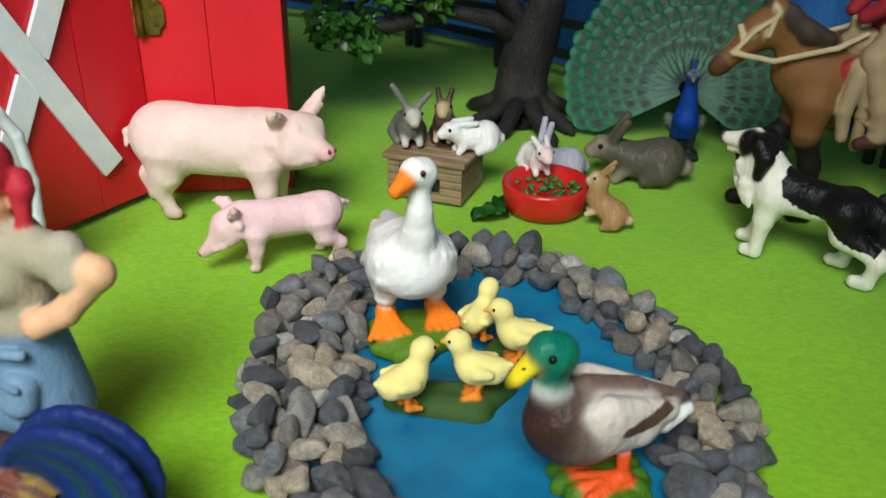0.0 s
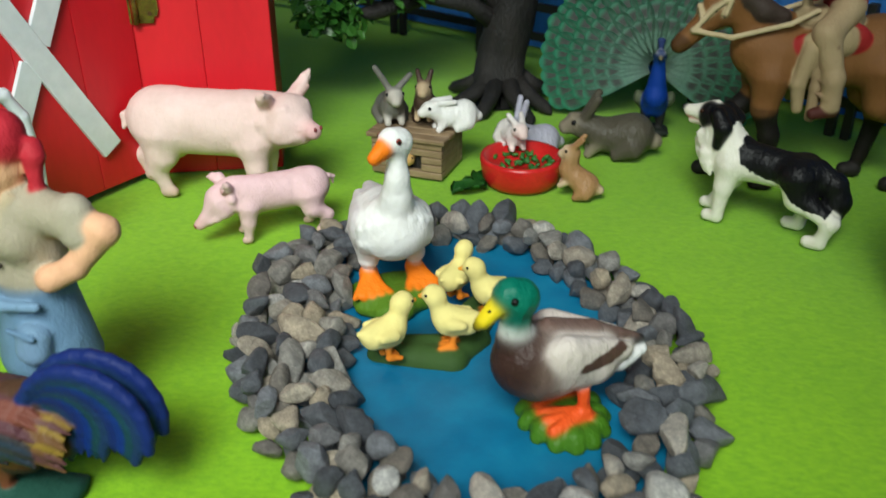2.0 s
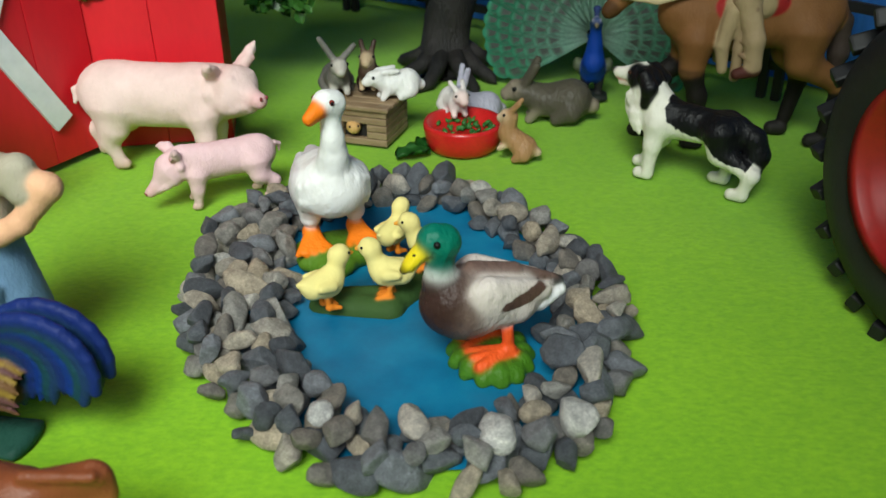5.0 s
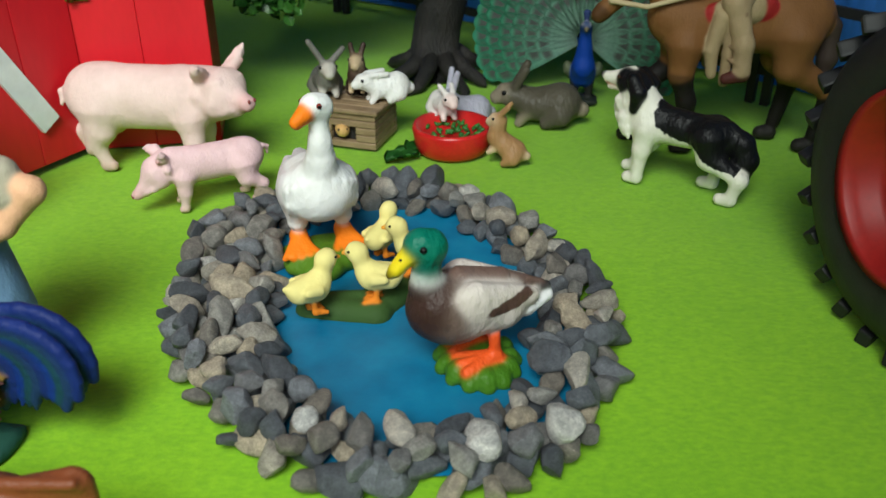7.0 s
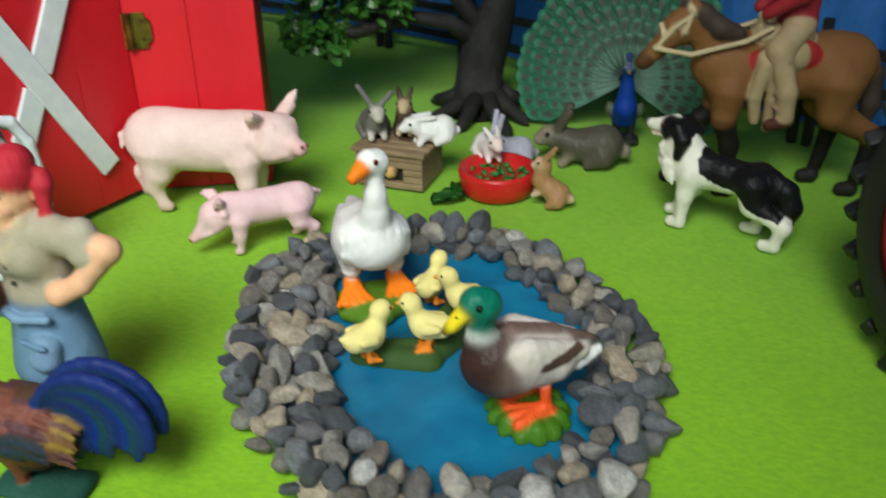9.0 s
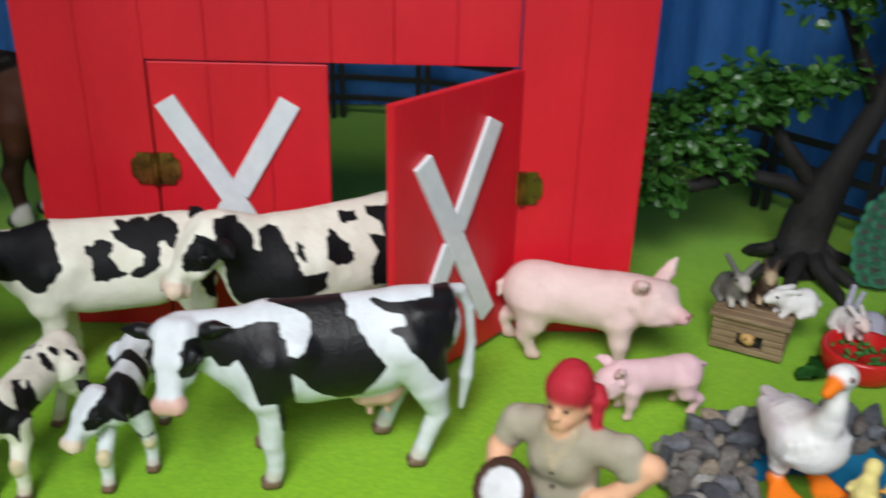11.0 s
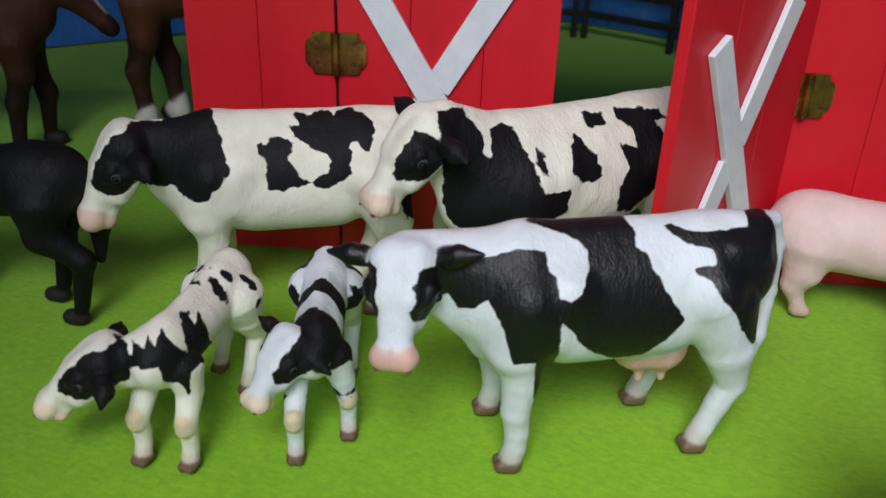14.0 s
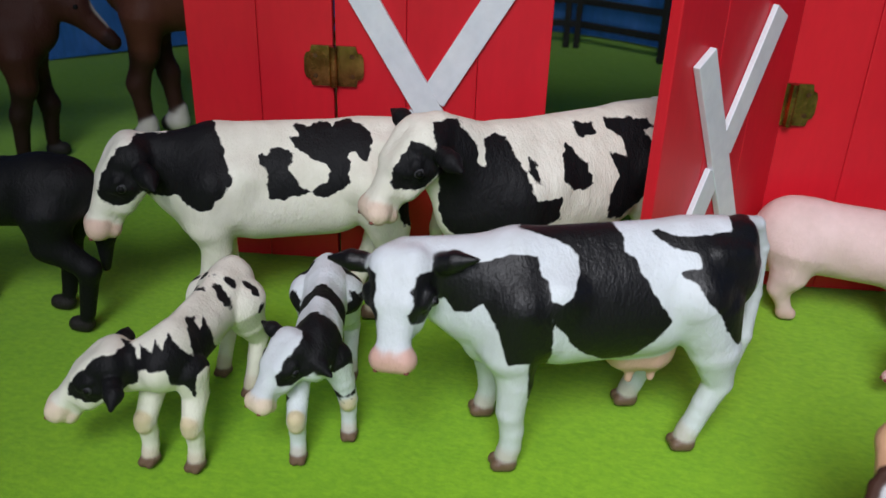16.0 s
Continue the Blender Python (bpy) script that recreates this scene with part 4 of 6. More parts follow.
def birds():
    # goose on its grassy base, head turned to its right
    w, o, g = (0.80, 0.80, 0.79), (0.85, 0.20, 0.01), (0.09, 0.19, 0.015)
    a = radians(-60)
    H = lambda x, y, z: (13 + math.cos(a) * x - math.sin(a) * y, math.sin(a) * x + math.cos(a) * y, z)
    sh = (0.66, 0.63, 0.65)
    L = [capsule((-10, 0, 29), (5, 0, 31), 12.0, 13.0, w, 1.14), capsule((-18, 0, 30), (-36, 0, 31), 8, 2.5, sh, 1.2), capsule((6, 0, 36), (11, 0, 47), 9.5, 5.6, w), capsule((10.5, 0, 45), (12.5, 0, 55), 5.4, 4.0, w), capsule((12.5, 0, 54), (12.5, 0, 66), 4.0, 3.7, w), capsule(H(-1, 0, 69), H(2.5, 0, 70), 5.2, 5.0, w, 1, 3),
         capsule(H(5.5, 0, 68.8), H(11.5, 0, 66.0), 3.7, 2.3, o, 1, 0.8), capsule(H(6.5, 0, 66.2), H(11, 0, 64.6), 2.2, 1.6, o, 1, 0.8), capsule((-25, 7, 30.5), (0, 12.5, 30), 4.5, 8, sh, 0.55, 3), capsule((-25, -7, 30.5), (0, -12.5, 30), 4.5, 8, sh, 0.55, 3)]
    for s in (1, -1):
        y0 = s * 9.5 + 0.5
        L += [capsule((-2, s * 8, 21), (-2, y0, 15.5), 7.2, 4.4, w, 1, 2), capsule((-2, y0, 13.5), (-3, y0, 7), 2.5, 2.4, o, 1, 1.0)]
        L += [capsule((-3, y0, 8), (9, y0 + t + s * 1.5, 4.4), 2.3, 1.1, o, 1, 2.6) for t in (-7, -3.5, 0, 3.5, 7)]
    for i in range(9):
        q = -1.2 + 2.4 * i / 8
        L += [capsule((9 * math.cos(q) + 5, 14.5 * math.sin(q), z_), (9 * math.cos(q) + 2, 14.5 * math.sin(q), z_ - 5), 1.3, 0.8, w, 1, 2) for z_ in (39 - 4 * abs(q), 31 - 3 * abs(q))]
    L += [capsule((-5, 0.5, -1.0), (8, 0.5, -1.0), 6.0, 6.0, g, 3.0, 2), capsule((14, -3, -1.0), (15, -3, -1.0), 5.0, 5.0, g, 1.6, 4)]
    beads = [ball(H(3.5, s * 4.7, 71.2), (1.1, 1.1, 1.2), (0.20, 0.03, 0.02)) for s in (1, -1)] + [ball(H(3.9, s * 5.2, 71.2), (0.7, 0.7, 0.7), (0.003, 0.003, 0.003), 6) for s in (1, -1)]
    figurine("goose_figurine", L, at(0.0332, 0.3310, 290, 0.0055), "white toy goose with orange beak on grassy base", "toy goose", FEATHER, 0.65, 3.0, beads, scale=0.93)
    # four ducklings on one base
    y, d = (0.80, 0.70, 0.27), (0.04, 0.085, 0.02)
    L = [capsule((a_, b_, 0), (c, e, 0), r, r, d, 1, 2) for a_, b_, c, e, r in ((-16, -10, 8, -14, 5.5), (8, -12, 16, 0, 5.5), (14, 2, 20, 20, 5.5), (-10, -7, 6, -6, 5.5), (14, 16, 20, 26, 5.5))]
    beads = []
    for hx, hy, hd, s in ((-8.5, -15, 38, 1.0), (2, -10, 172, 1.0), (11, 25.5, 60, 0.92), (15, 9.5, 178, 1.0)):
        a_ = radians(hd)
        c_, s2 = math.cos(a_), math.sin(a_)
        x, yy, h = hx - s * c_ * 5.5, hy - s * s2 * 5.5, 7.5
        T = lambda px, py, pz: (x + s * (c_ * px - s2 * py), yy + s * (s2 * px + c_ * py), h + s * pz)
        L += [capsule(T(-5.5, 0, 7.6), T(0.5, 0, 7.6), 4.5 * s, 5.4 * s, y, 1, 2), capsule(T(-9, 0, 9.5), T(-11, 0, 10.5), 2.2 * s, 1.0 * s, y, 1, 2), capsule(T(3, 0, 10), T(5, 0, 15), 3.7 * s, 3.0 * s, y, 1, 2), capsule(T(5.2, 0, 16.6), T(6, 0, 17), 3.7 * s, 3.6 * s, y, 1, 1.5),
              capsule(T(8.5, 0, 16.6), T(10.6, 0, 16.0), 1.2 * s, 0.8 * s, (0.80, 0.33, 0.03), 1, 0.8)]
        for q in (1, -1):
            L += [capsule(T(-1, q * 4.6, 8.5), T(-5, q * 5.2, 9), 2.4 * s, 1.6 * s, y, 0.8, 1.2)]
            L += [capsule(T(-2, q * 2.2, 5), T(-1, q * 2.2, -1), 1.2 * s, 1.0 * s, (0.75, 0.22, 0.02), 1, 0.8)] + [capsule(T(-1, q * 2.2, -1.2), T(2.6, q * 2.2 + t, -2.0), 1.2 * s, 0.9 * s, (0.75, 0.22, 0.02), 1, 1.0) for t in (-1.3, 1.3)]
        beads += [ball(T(7.8, q * 3.0, 18.0), 0.55, BLACK, 6) for q in (1, -1)]
    figurine("duckling_figurine", L, at(0.049, 0.305, 0, 0.001), "four yellow toy ducklings on one mossy base", "toy ducklings", DOWN, 0.6, 2.5, beads)
    # mallard
    gr, br, bk, fl_ = (0.62, 0.55, 0.51), (0.045, 0.022, 0.018), (0.14, 0.085, 0.07), (0.50, 0.42, 0.38)
    L = [capsule((-11, 0, 24), (0, 0, 24.5), 9.6, 11.6, gr, 0.95, 3), capsule((6, 0, 24.5), (8, 0, 25), 11.6, 11.2, br, 0.92, 2), capsule((4, 0, 24), (4.6, 0, 24), 11.9, 11.9, (0.16, 0.11, 0.09), 0.93, 1.5), capsule((9, 0, 26), (12.2, 0, 33.4), 9.0, 6.0, br, 0.92, 2), capsule((-13, 0, 23), (-23, 0, 25), 7.6, 3.0, gr, 0.95, 3),
         capsule((-20, 0, 21.0), (-27.5, 0, 23.6), 3.8, 2.4, (0.80, 0.80, 0.82), 1.5, 0.8), capsule((-25, 0, 26.8), (-28, 0, 26.6), 1.5, 1.2, (0.01, 0.01, 0.01), 1.6, 0.8), capsule((2, 0, 35.6), (-12, 0, 33.2), 2.8, 2.2, bk, 1.2, 1.0), capsule((-12, 0, 32.8), (-26, 0, 28), 2.4, 1.0, bk, 1.1, 1.0),
         capsule((12.4, 0, 36.6), (12.5, 0, 36.8), 5.0, 4.9, (0.80, 0.80, 0.78), 0.96, 0.5), capsule((12.4, 0, 38.4), (12.2, 0, 45), 4.5, 4.6, (0.006, 0.12, 0.085), 1, 1.0), capsule((11.6, 0, 47), (14.2, 0, 48), 5.9, 5.4, (0.008, 0.16, 0.105), 0.95, 1.2),
         capsule((17.4, 0, 46), (22.5, 0.4, 41.2), 2.9, 2.1, (0.82, 0.64, 0.02), 1.15, 0.7), capsule((17.6, 0, 43.6), (22, 0.4, 39.8), 1.7, 1.3, (0.78, 0.56, 0.02), 1.1, 0.6), capsule((23.6, 0.4, 40.2), (24.0, 0.4, 39.8), 1.7, 1.4, BLACK, 1.1, 0.4)]
    for s in (1, -1):
        L += [capsule((-20, s * 4.5, 26.5), (-1, s * 7.6, 29), 3.4, 7.4, gr, 0.6, 1.6), capsule((5, s * 8, 31), (-4, s * 8.8, 30), 1.2, 0.8, fl_, 1, 1.2)]
        L += [capsule((-8, s * 5.5, 15), (-8.5, s * 6, 6.5), 2.0, 1.9, (0.80, 0.10, 0.02), 1, 1.0)] + [capsule((-8.5, s * 6, 7.0), (3.0, s * 6 + t, 6.2), 2.1, 1.3, (0.80, 0.10, 0.02), 1, 1.2) for t in (-4.5, 0, 4.5)]
    gl = (0.06, 0.17, 0.012)
    L += [capsule((-5, 0, 1.5), (-3, 0, 1.5), 5.0, 5.0, gl, 2.4, 2)]
    for i in range(13):
        q = i * math.tau / 13
        x, yy = -4.5 + 10.5 * math.cos(q), 12.5 * math.sin(q)
        L += limb([(-4.5 + 5 * math.cos(q), 6 * math.sin(q), 3.4), (x, yy, 2.6 + 0.7 * (i % 2)), (-4.5 + 12.5 * math.cos(q), 14.8 * math.sin(q), 1.2)], [2.4, 2.6, 2.2], gl, 2.6)
    beads = [ball((14.8, s * 5.0, 49.0), 1.15, (0.003, 0.003, 0.003)) for s in (1, -1)] + [ball((20.5, s * 1.9, 45.0), (1.2, 0.6, 0.6), BLACK, 6) for s in (1, -1)]
    figurine("mallard_figurine", L, at(0.0880, 0.2605, 198, 0.001), "toy mallard drake with green head on leafy base", "toy duck", DRAKE, 0.6, 3, beads, [("b", -12, 27.5, 9.0, 2.3, -11, 0)], blend=0.45)
    # rooster seen from behind
    rb, ry, bl = (0.15, 0.05, 0.025), (0.62, 0.28, 0.02), (0.012, 0.03, 0.11)
    L = [capsule((-6, 0, 28), (14, 0, 33), 15, 13, rb, 0.95), capsule((-4, 0, 18), (4, 0, 18), 10, 10, (0.05, 0.03, 0.025), 0.95), capsule((16, 0, 36), (24, 0, 52), 10, 6, ry, 0.85), capsule((25, 0, 56), (26, 0, 58), 6, 5.5, (0.5, 0.03, 0.02)), capsule((30, 0, 57), (35, 0, 55), 2.2, 1.0, ry, 1, 1), capsule((22, 0, 64), (29, 0, 65), 3, 2.5, (0.55, 0.01, 0.01), 0.4, 1.5),
         capsule((-4, 0, 36), (-14, 0, 42), 11, 7.5, (0.07, 0.035, 0.02), 0.75)]
    for i in range(13):
        c = ((0.008, 0.022, 0.14), (0.006, 0.028, 0.20), (0.010, 0.050, 0.075), (0.012, 0.035, 0.11))[i % 4]
        r0, h0, end = 4 + i * 1.62, 35, 3.4 + 0.10 * ((i * 5) % 4)
        for s in (-1, 1):
            ts = [0.1 + (end - 0.1) * j / 11 for j in range(12)]
            pts = [(-11 - r0 * (1 - math.cos(t)), s * (0.8 + 0.28 * i) * (1 + 0.10 * t), h0 + r0 * math.sin(t)) for t in ts]
            x, yy, zz = pts[-1]
            drop = max(0.0, 17 - 1.6 * i)
            pts += [(x + 0.12 * drop, yy, zz - 0.5 * drop), (x + 0.3 * drop, yy, zz - drop - 1)]
            L += limb(pts, [2.3 + 0.5 * math.sin(t) for t in ts] + [1.9, 0.9], c, 0.5)
    rnd = random.Random(5)
    L += [capsule((-6, 0, 31), (-20, 0, 26), 14.5, 8, (0.09, 0.035, 0.03), 0.9, 3)]
    for i in range(78):
        q = -1.75 + 3.5 * (i % 26) / 25
        u = (6, -5, -15)[i // 26] + rnd.uniform(-1.5, 1.5)
        R = 15.6 - (0, 0.4, 2.6)[i // 26]
        h = 30 - (0, 0.5, 3.0)[i // 26]
        c = ((0.17, 0.055, 0.04), (0.09, 0.035, 0.045), (0.13, 0.05, 0.03))[rnd.randrange(3)] if i // 26 < 2 else ((0.26, 0.17, 0.03), (0.15, 0.075, 0.03), (0.10, 0.04, 0.045))[rnd.randrange(3)]
        if abs(q) > 1.15 and i // 26 < 2:
            c = ((0.02, 0.035, 0.06), (0.03, 0.03, 0.035))[i % 2]
        p0 = (u, R * 0.95 * math.sin(q), h + R * math.cos(q))
        L += limb([p0, (u - 7, p0[1], p0[2] - 1.2), (u - 13, p0[1] * 0.98, p0[2] - 4.5)], [1.2, 1.5, 0.7], c, 0.6)
    for i in range(14):
        q = -1.3 + 2.6 * i / 13
        L += limb([(22, 6.5 * math.sin(q), 48 + 5 * math.cos(q)), (12, 10.5 * math.sin(q), 33 + 10.5 * math.cos(q)), (5, 10 * math.sin(q), 29 + 10 * math.cos(q))], [1.6, 1.8, 0.8], (ry, (0.70, 0.36, 0.03), (0.5, 0.2, 0.02))[i % 3], 0.7)
    for s in (1, -1):
        L += [capsule((4, s * 9, 27), (-10, s * 8, 25), 6, 5, (0.02, 0.03, 0.04), 0.7, 2)]
    for s in (1, -1):
        L += [capsule((2, s * 6, 22), (2, s * 6, 4), 5, 2.2, rb, 1, 3)]
    L += [capsule((-22, 5, 1.5), (12, 3, 1.5), 3.6, 3.0, (0.02, 0.075, 0.055), 3.2, 2)]
    figurine("rooster_figurine", L, at(-0.0620, 0.2290, 172), "toy rooster with dark blue sickle tail feathers", "toy rooster", FEATHER, 0.9, 4, scale=0.76)
    hb = (0.20, 0.055, 0.02)
    L = [capsule((-10, 0, 27), (8, 0, 30), 14, 16.5, hb, 0.9), capsule((-18, 0, 33), (-33, 0, 40), 9, 5.2, hb, 0.6), capsule((-22, 0, 29), (-34, 0, 34), 8, 4.4, (0.28, 0.09, 0.03), 0.6), capsule((12, 0, 40), (20, 0, 54), 10, 6.5, hb), capsule((21, 0, 57), (22, 0, 58), 6, 5.5, hb), capsule((26, 0, 57), (30, 0, 55), 1.8, 0.8, ry, 1, 1), capsule((19, 0, 63), (25, 0, 64), 2.2, 2, (0.5, 0.01, 0.01), 0.4, 1)]
    for i in range(7):
        L += limb([(-16, 0.5 * (i - 3), 30 + 2 * i), (-34 - (i % 2), 1.1 * (i - 3), 32 + 1.8 * i)], [2, 1.7], (hb, (0.24, 0.07, 0.025))[i % 2], 0.8)
    for s in (1, -1):
        L += [capsule((0, s * 6, 18), (0, s * 6, 2), 4, 2.0, ry, 1, 3), capsule((-1, s * 6, 1.6), (7, s * 6, 1.4), 1.7, 1.3, ry, 1, 1)]
    figurine("hen_figurine", L, at(-0.030, 0.170, 183), "glossy reddish brown toy hen", "toy hen", GLOSS, 0.85, 4, scale=0.88, blend=0.6)


def dog():
    w, b = (0.78, 0.75, 0.66), BLACK
    L = [capsule((-20, 0, 28.5), (8, 0, 29), 7.8, 9.2, w, 0.85), capsule((10, 0, 29), (14, 0, 32), 9.5, 8.5, w, 0.85), capsule((13, 0, 33), (18, 0, 41), 9.0, 7.4, w, 0.95), capsule((18, 0, 28), (21, 0, 36), 6.5, 7.2, w, 0.95, 3), capsule((-22, 0, 27), (-18, 0, 28), 7.6, 8, w, 0.9),
         capsule((20, 0, 45.5), (23, 0, 46.5), 6.4, 6.2, b), capsule((26, 0, 46.5), (34, 0, 46.4), 4.2, 2.7, w, 0.9, 1.5), capsule((25, 0, 43), (32.5, 0, 42.2), 2.6, 1.7, (0.70, 0.62, 0.55), 0.9, 1.0), capsule((36, 0, 47.6), (36.5, 0, 47.3), 1.4, 1.3, b, 1, 0.6), capsule((29, 0, 44.2), (34.5, 0, 44.2), 1.3, 1.0, (0.50, 0.03, 0.03), 1.5, 0.4)]
    L += limb([(19, 6, 49), (15.5, 8, 44), (17, 8.4, 36)], [3.2, 3.6, 1.8], b, 1.5) + limb([(19, -6, 49), (15.5, -8, 44), (17, -8.4, 36)], [3.2, 3.6, 1.8], b, 1.5)
    L += [capsule((22, 0, 51.5), (30, 0, 48.6), 1.8, 1.4, w, 1, 1)]
    rnd = random.Random(8)
    for i in range(34):
        q, z = rnd.uniform(-1.5, 1.5), rnd.uniform(22, 39)
        x = 19 + (z - 22) * 0.12
        p = (x + 7 * math.cos(q), 7.2 * math.sin(q), z)
        L += [capsule(p, (p[0] - 1.2, p[1], z - 4.0), 1.5, 0.8, w, 1, 2.2)]
    for s, fx, hx in ((1, 15, -29), (-1, 21, -16)):
        L += limb([(11, s * 5, 27), (12, s * 6, 17), (fx - 2, s * 6.5, 5)], [6.2, 3.8, 3.0], w, 3) + [capsule((fx - 2, s * 6.5, 2.4), (fx + 2.4, s * 6.5, 2.2), 3.0, 2.7, w, 1, 1.5)]
        L += limb([(-18, s * 5, 28), (-20, s * 6, 20), (hx - 6, s * 7, 13), (hx - 3, s * 7, 4)], [8.2, 5.4, 3.2, 2.8], w, 3) + [capsule((hx - 3, s * 7, 2.4), (hx + 1.8, s * 7, 2.2), 2.9, 2.7, w, 1, 1.5)]
    L += limb([(-25, 0, 32), (-32, 0, 27), (-34.5, 0, 20), (-33.5, 0, 14)], [4, 4.8, 5.0, 4.2], b, 3)
    L += limb([(-33, 0, 12), (-31.5, 0, 8.5)], [4.0, 2.0], w, 1.5)
    pat = [outline(6, 48, 8, 36, 5, 30, -2, 26, -9, 25, -14, 25, -17, 21, -21, 19, -27, 17, -33, 16, -40, 25, -34, 42), ("b", 16, 46, 4, 5, 30, 0)]
    beads = [ball((27, s * 4.6, 48.6), 1.0, (0.05, 0.02, 0.01)) for s in (1, -1)]
    figurine("dog_figurine", L, at(0.1864, 0.4053, 146), "black and white toy collie standing alert", "toy dog", FUR, 0.7, 3.0, beads, pat)


def rabbit_lumps(c, light, x=0.0, y=0.0, z=0.0, s=1.0, hd=0.0, sit=0.0, ear=1.0, ears_back=0.0, splay=0.0):
    """A small rabbit; sit: how upright it is."""
    a = radians(hd)
    T = lambda px, py, pz: (x + s * (math.cos(a) * px - math.sin(a) * py), y + s * (math.sin(a) * px + math.cos(a) * py), z + s * pz)
    hz = 12 + 10 * sit
    hx = 11 - 5 * sit
    L = [capsule(T(-6, 0, 8), T(4, 0, 8 + 5 * sit), 8 * s, 6.2 * s, c, 1, 2.5), capsule(T(5, 0, 9 + 6 * sit), T(hx, 0, hz), 5.5 * s, 4.8 * s, c, 1, 2), capsule(T(hx + 3, 0, hz + 0.5), T(hx + 6, 0, hz - 1), 4.2 * s, 2.8 * s, light, 1, 1.5), capsule(T(-13.5, 0, 6), T(-14, 0, 6), 3 * s, 3 * s, light, 1, 1.5)]
    for q in (1, -1):
        L += [capsule(T(hx - 1, q * 2.4, hz + 4), T(hx - 3 - 6 * ears_back, q * (4 + 6 * splay), hz + 4 + 11 * ear * (1 - 0.6 * ears_back) - (6 * splay if q > 0 else 0)), 1.8 * s, 1.5 * s, c, 1, 1), capsule(T(6, q * 3.5, 5 + 3 * sit), T(9, q * 3.5, 1.5 + 4 * sit), 2.2 * s, 1.8 * s, light, 1, 1.5), capsule(T(-6, q * 5.5, 5), T(-1, q * 6, 2), 4.5 * s, 2.2 * s, c, 1, 2)]
    beads = [ball(T(hx + 3.2, q * 3.9, hz + 2), 1.0 * s, BLACK, 6) for q in (1, -1)]
    return L, beads


def rabbits():
    wh, br = (0.80, 0.79, 0.77), (0.045, 0.025, 0.018)
    for lab, c, lt, m, sc, kw in (
        ("grey toy rabbit sitting behind the hutch", (0.15, 0.145, 0.13), (0.52, 0.49, 0.44), at(0.0205, 0.4690, -75, 0.0215), 0.98, dict(sit=0.55, ear=0.95, splay=0.8)),
        ("dark brown toy rabbit with a cream collar", br, (0.5, 0.38, 0.24), at(0.0375, 0.4690, -95, 0.0220), 0.86, dict(sit=1.1, ear=0.5)),
        ("white toy rabbit crouching on the hutch roof", wh, wh, at(0.0515, 0.4620, 200, 0.0218), 0.92, dict(sit=0.0, ear=0.1, ears_back=1.3)),
        ("white toy rabbit leaning into the red bowl", (0.75, 0.70, 0.68), (0.78, 0.60, 0.56), at(0.0815, 0.4660, -70, 0.011), 0.85, dict(sit=0.2, ear=0.6, ears_back=0.8)),
        ("pale grey toy rabbit behind the red bowl", (0.42, 0.41, 0.50), (0.5, 0.48, 0.55), at(0.0930, 0.4820, 200, 0.0), 1.05, dict(sit=0.4, ear=0.9)),
        ("light brown toy rabbit sitting beside the bowl", (0.36, 0.20, 0.09), (0.62, 0.48, 0.33), at(0.1110, 0.4310, 165, 0.0), 0.80, dict(sit=1.55, ear=0.75, ears_back=0.5)),
        ("grey brown toy hare crouching on the felt", (0.085, 0.075, 0.055), (0.26, 0.22, 0.16), at(0.1360, 0.4860, 172, 0.0), 1.45, dict(sit=-0.15, ear=0.8, ears_back=0.3)),
    ):
        L, B = rabbit_lumps(c, lt, s=sc, **kw)
        figurine("rabbit_figurine", L, m, lab, "toy rabbit", FUR, 0.8, 2.5, B, (), blend=0.9)


def hutch():
    tan = surface("hutch_wood_paint", (0.20, 0.13, 0.07), (0.34, 0.24, 0.14), 120, 0.6, bump=0.7, stretch=(0.4, 1, 1))
    h = thing("rabbit_hutch", at(0.0335, 0.4665, -18) @ Matrix.Diagonal((0.92, 0.95, 0.80, 1)), "small tan wooden plank toy rabbit hutch", "rabbit hutch")
    for i in range(5):
        z = 0.0005 + i * 0.0048
        for x0, x1 in (((-0.0205, -0.006), (0.0085, 0.0205)) if 0 < i < 3 else ((-0.0205, 0.0205),)):
            bm = bmesh.new()
            box(bm, x0, x1, -0.0165, -0.0125, z, z + 0.0045, 0.0008)
            part("plank", bm, tan, h)
        bm = bmesh.new()
        box(bm, -0.0205, 0.0205, 0.0125, 0.0165, z, z + 0.0045, 0.0008)
        part("plank", bm, tan, h)
        for x in (-0.0205, 0.0165):
            bm = bmesh.new()
            box(bm, x, x + 0.004, -0.0122, 0.0122, z, z + 0.0045, 0.0008)
            part("plank", bm, tan, h)
    for i in range(5):
        bm = bmesh.new()
        box(bm, -0.0225, 0.0225, -0.0185 + i * 0.0075, -0.0115 + i * 0.0075, 0.0243, 0.0275, 0.0009)
        part("roof_plank", bm, tan, h)
    # dark sheet behind the opening, its colour stands in for the shade inside
    bm = bmesh.new()
    box(bm, -0.016, 0.016, -0.0122, -0.0112, 0.001, 0.0235)
    part("shade_sheet", bm, BARK, h, "dark sheet standing for the shade inside the hutch")
    L = [capsule((0, 0, 0), (2, 0, 0), 4.0, 3.4, (0.62, 0.38, 0.15), 1, 1)]
    figurine("rabbit_figurine", L, pose(0.0292, 0.4535, 0.0095, 0, 0, -80), "tan face of a toy rabbit peeping from the hutch", "toy rabbit", FUR, 0.6, 1, [ball((4.0, -2.2, 1.2), 0.8, BLACK, 6), ball((4.0, 1.8, 1.2), 0.8, BLACK, 6)])


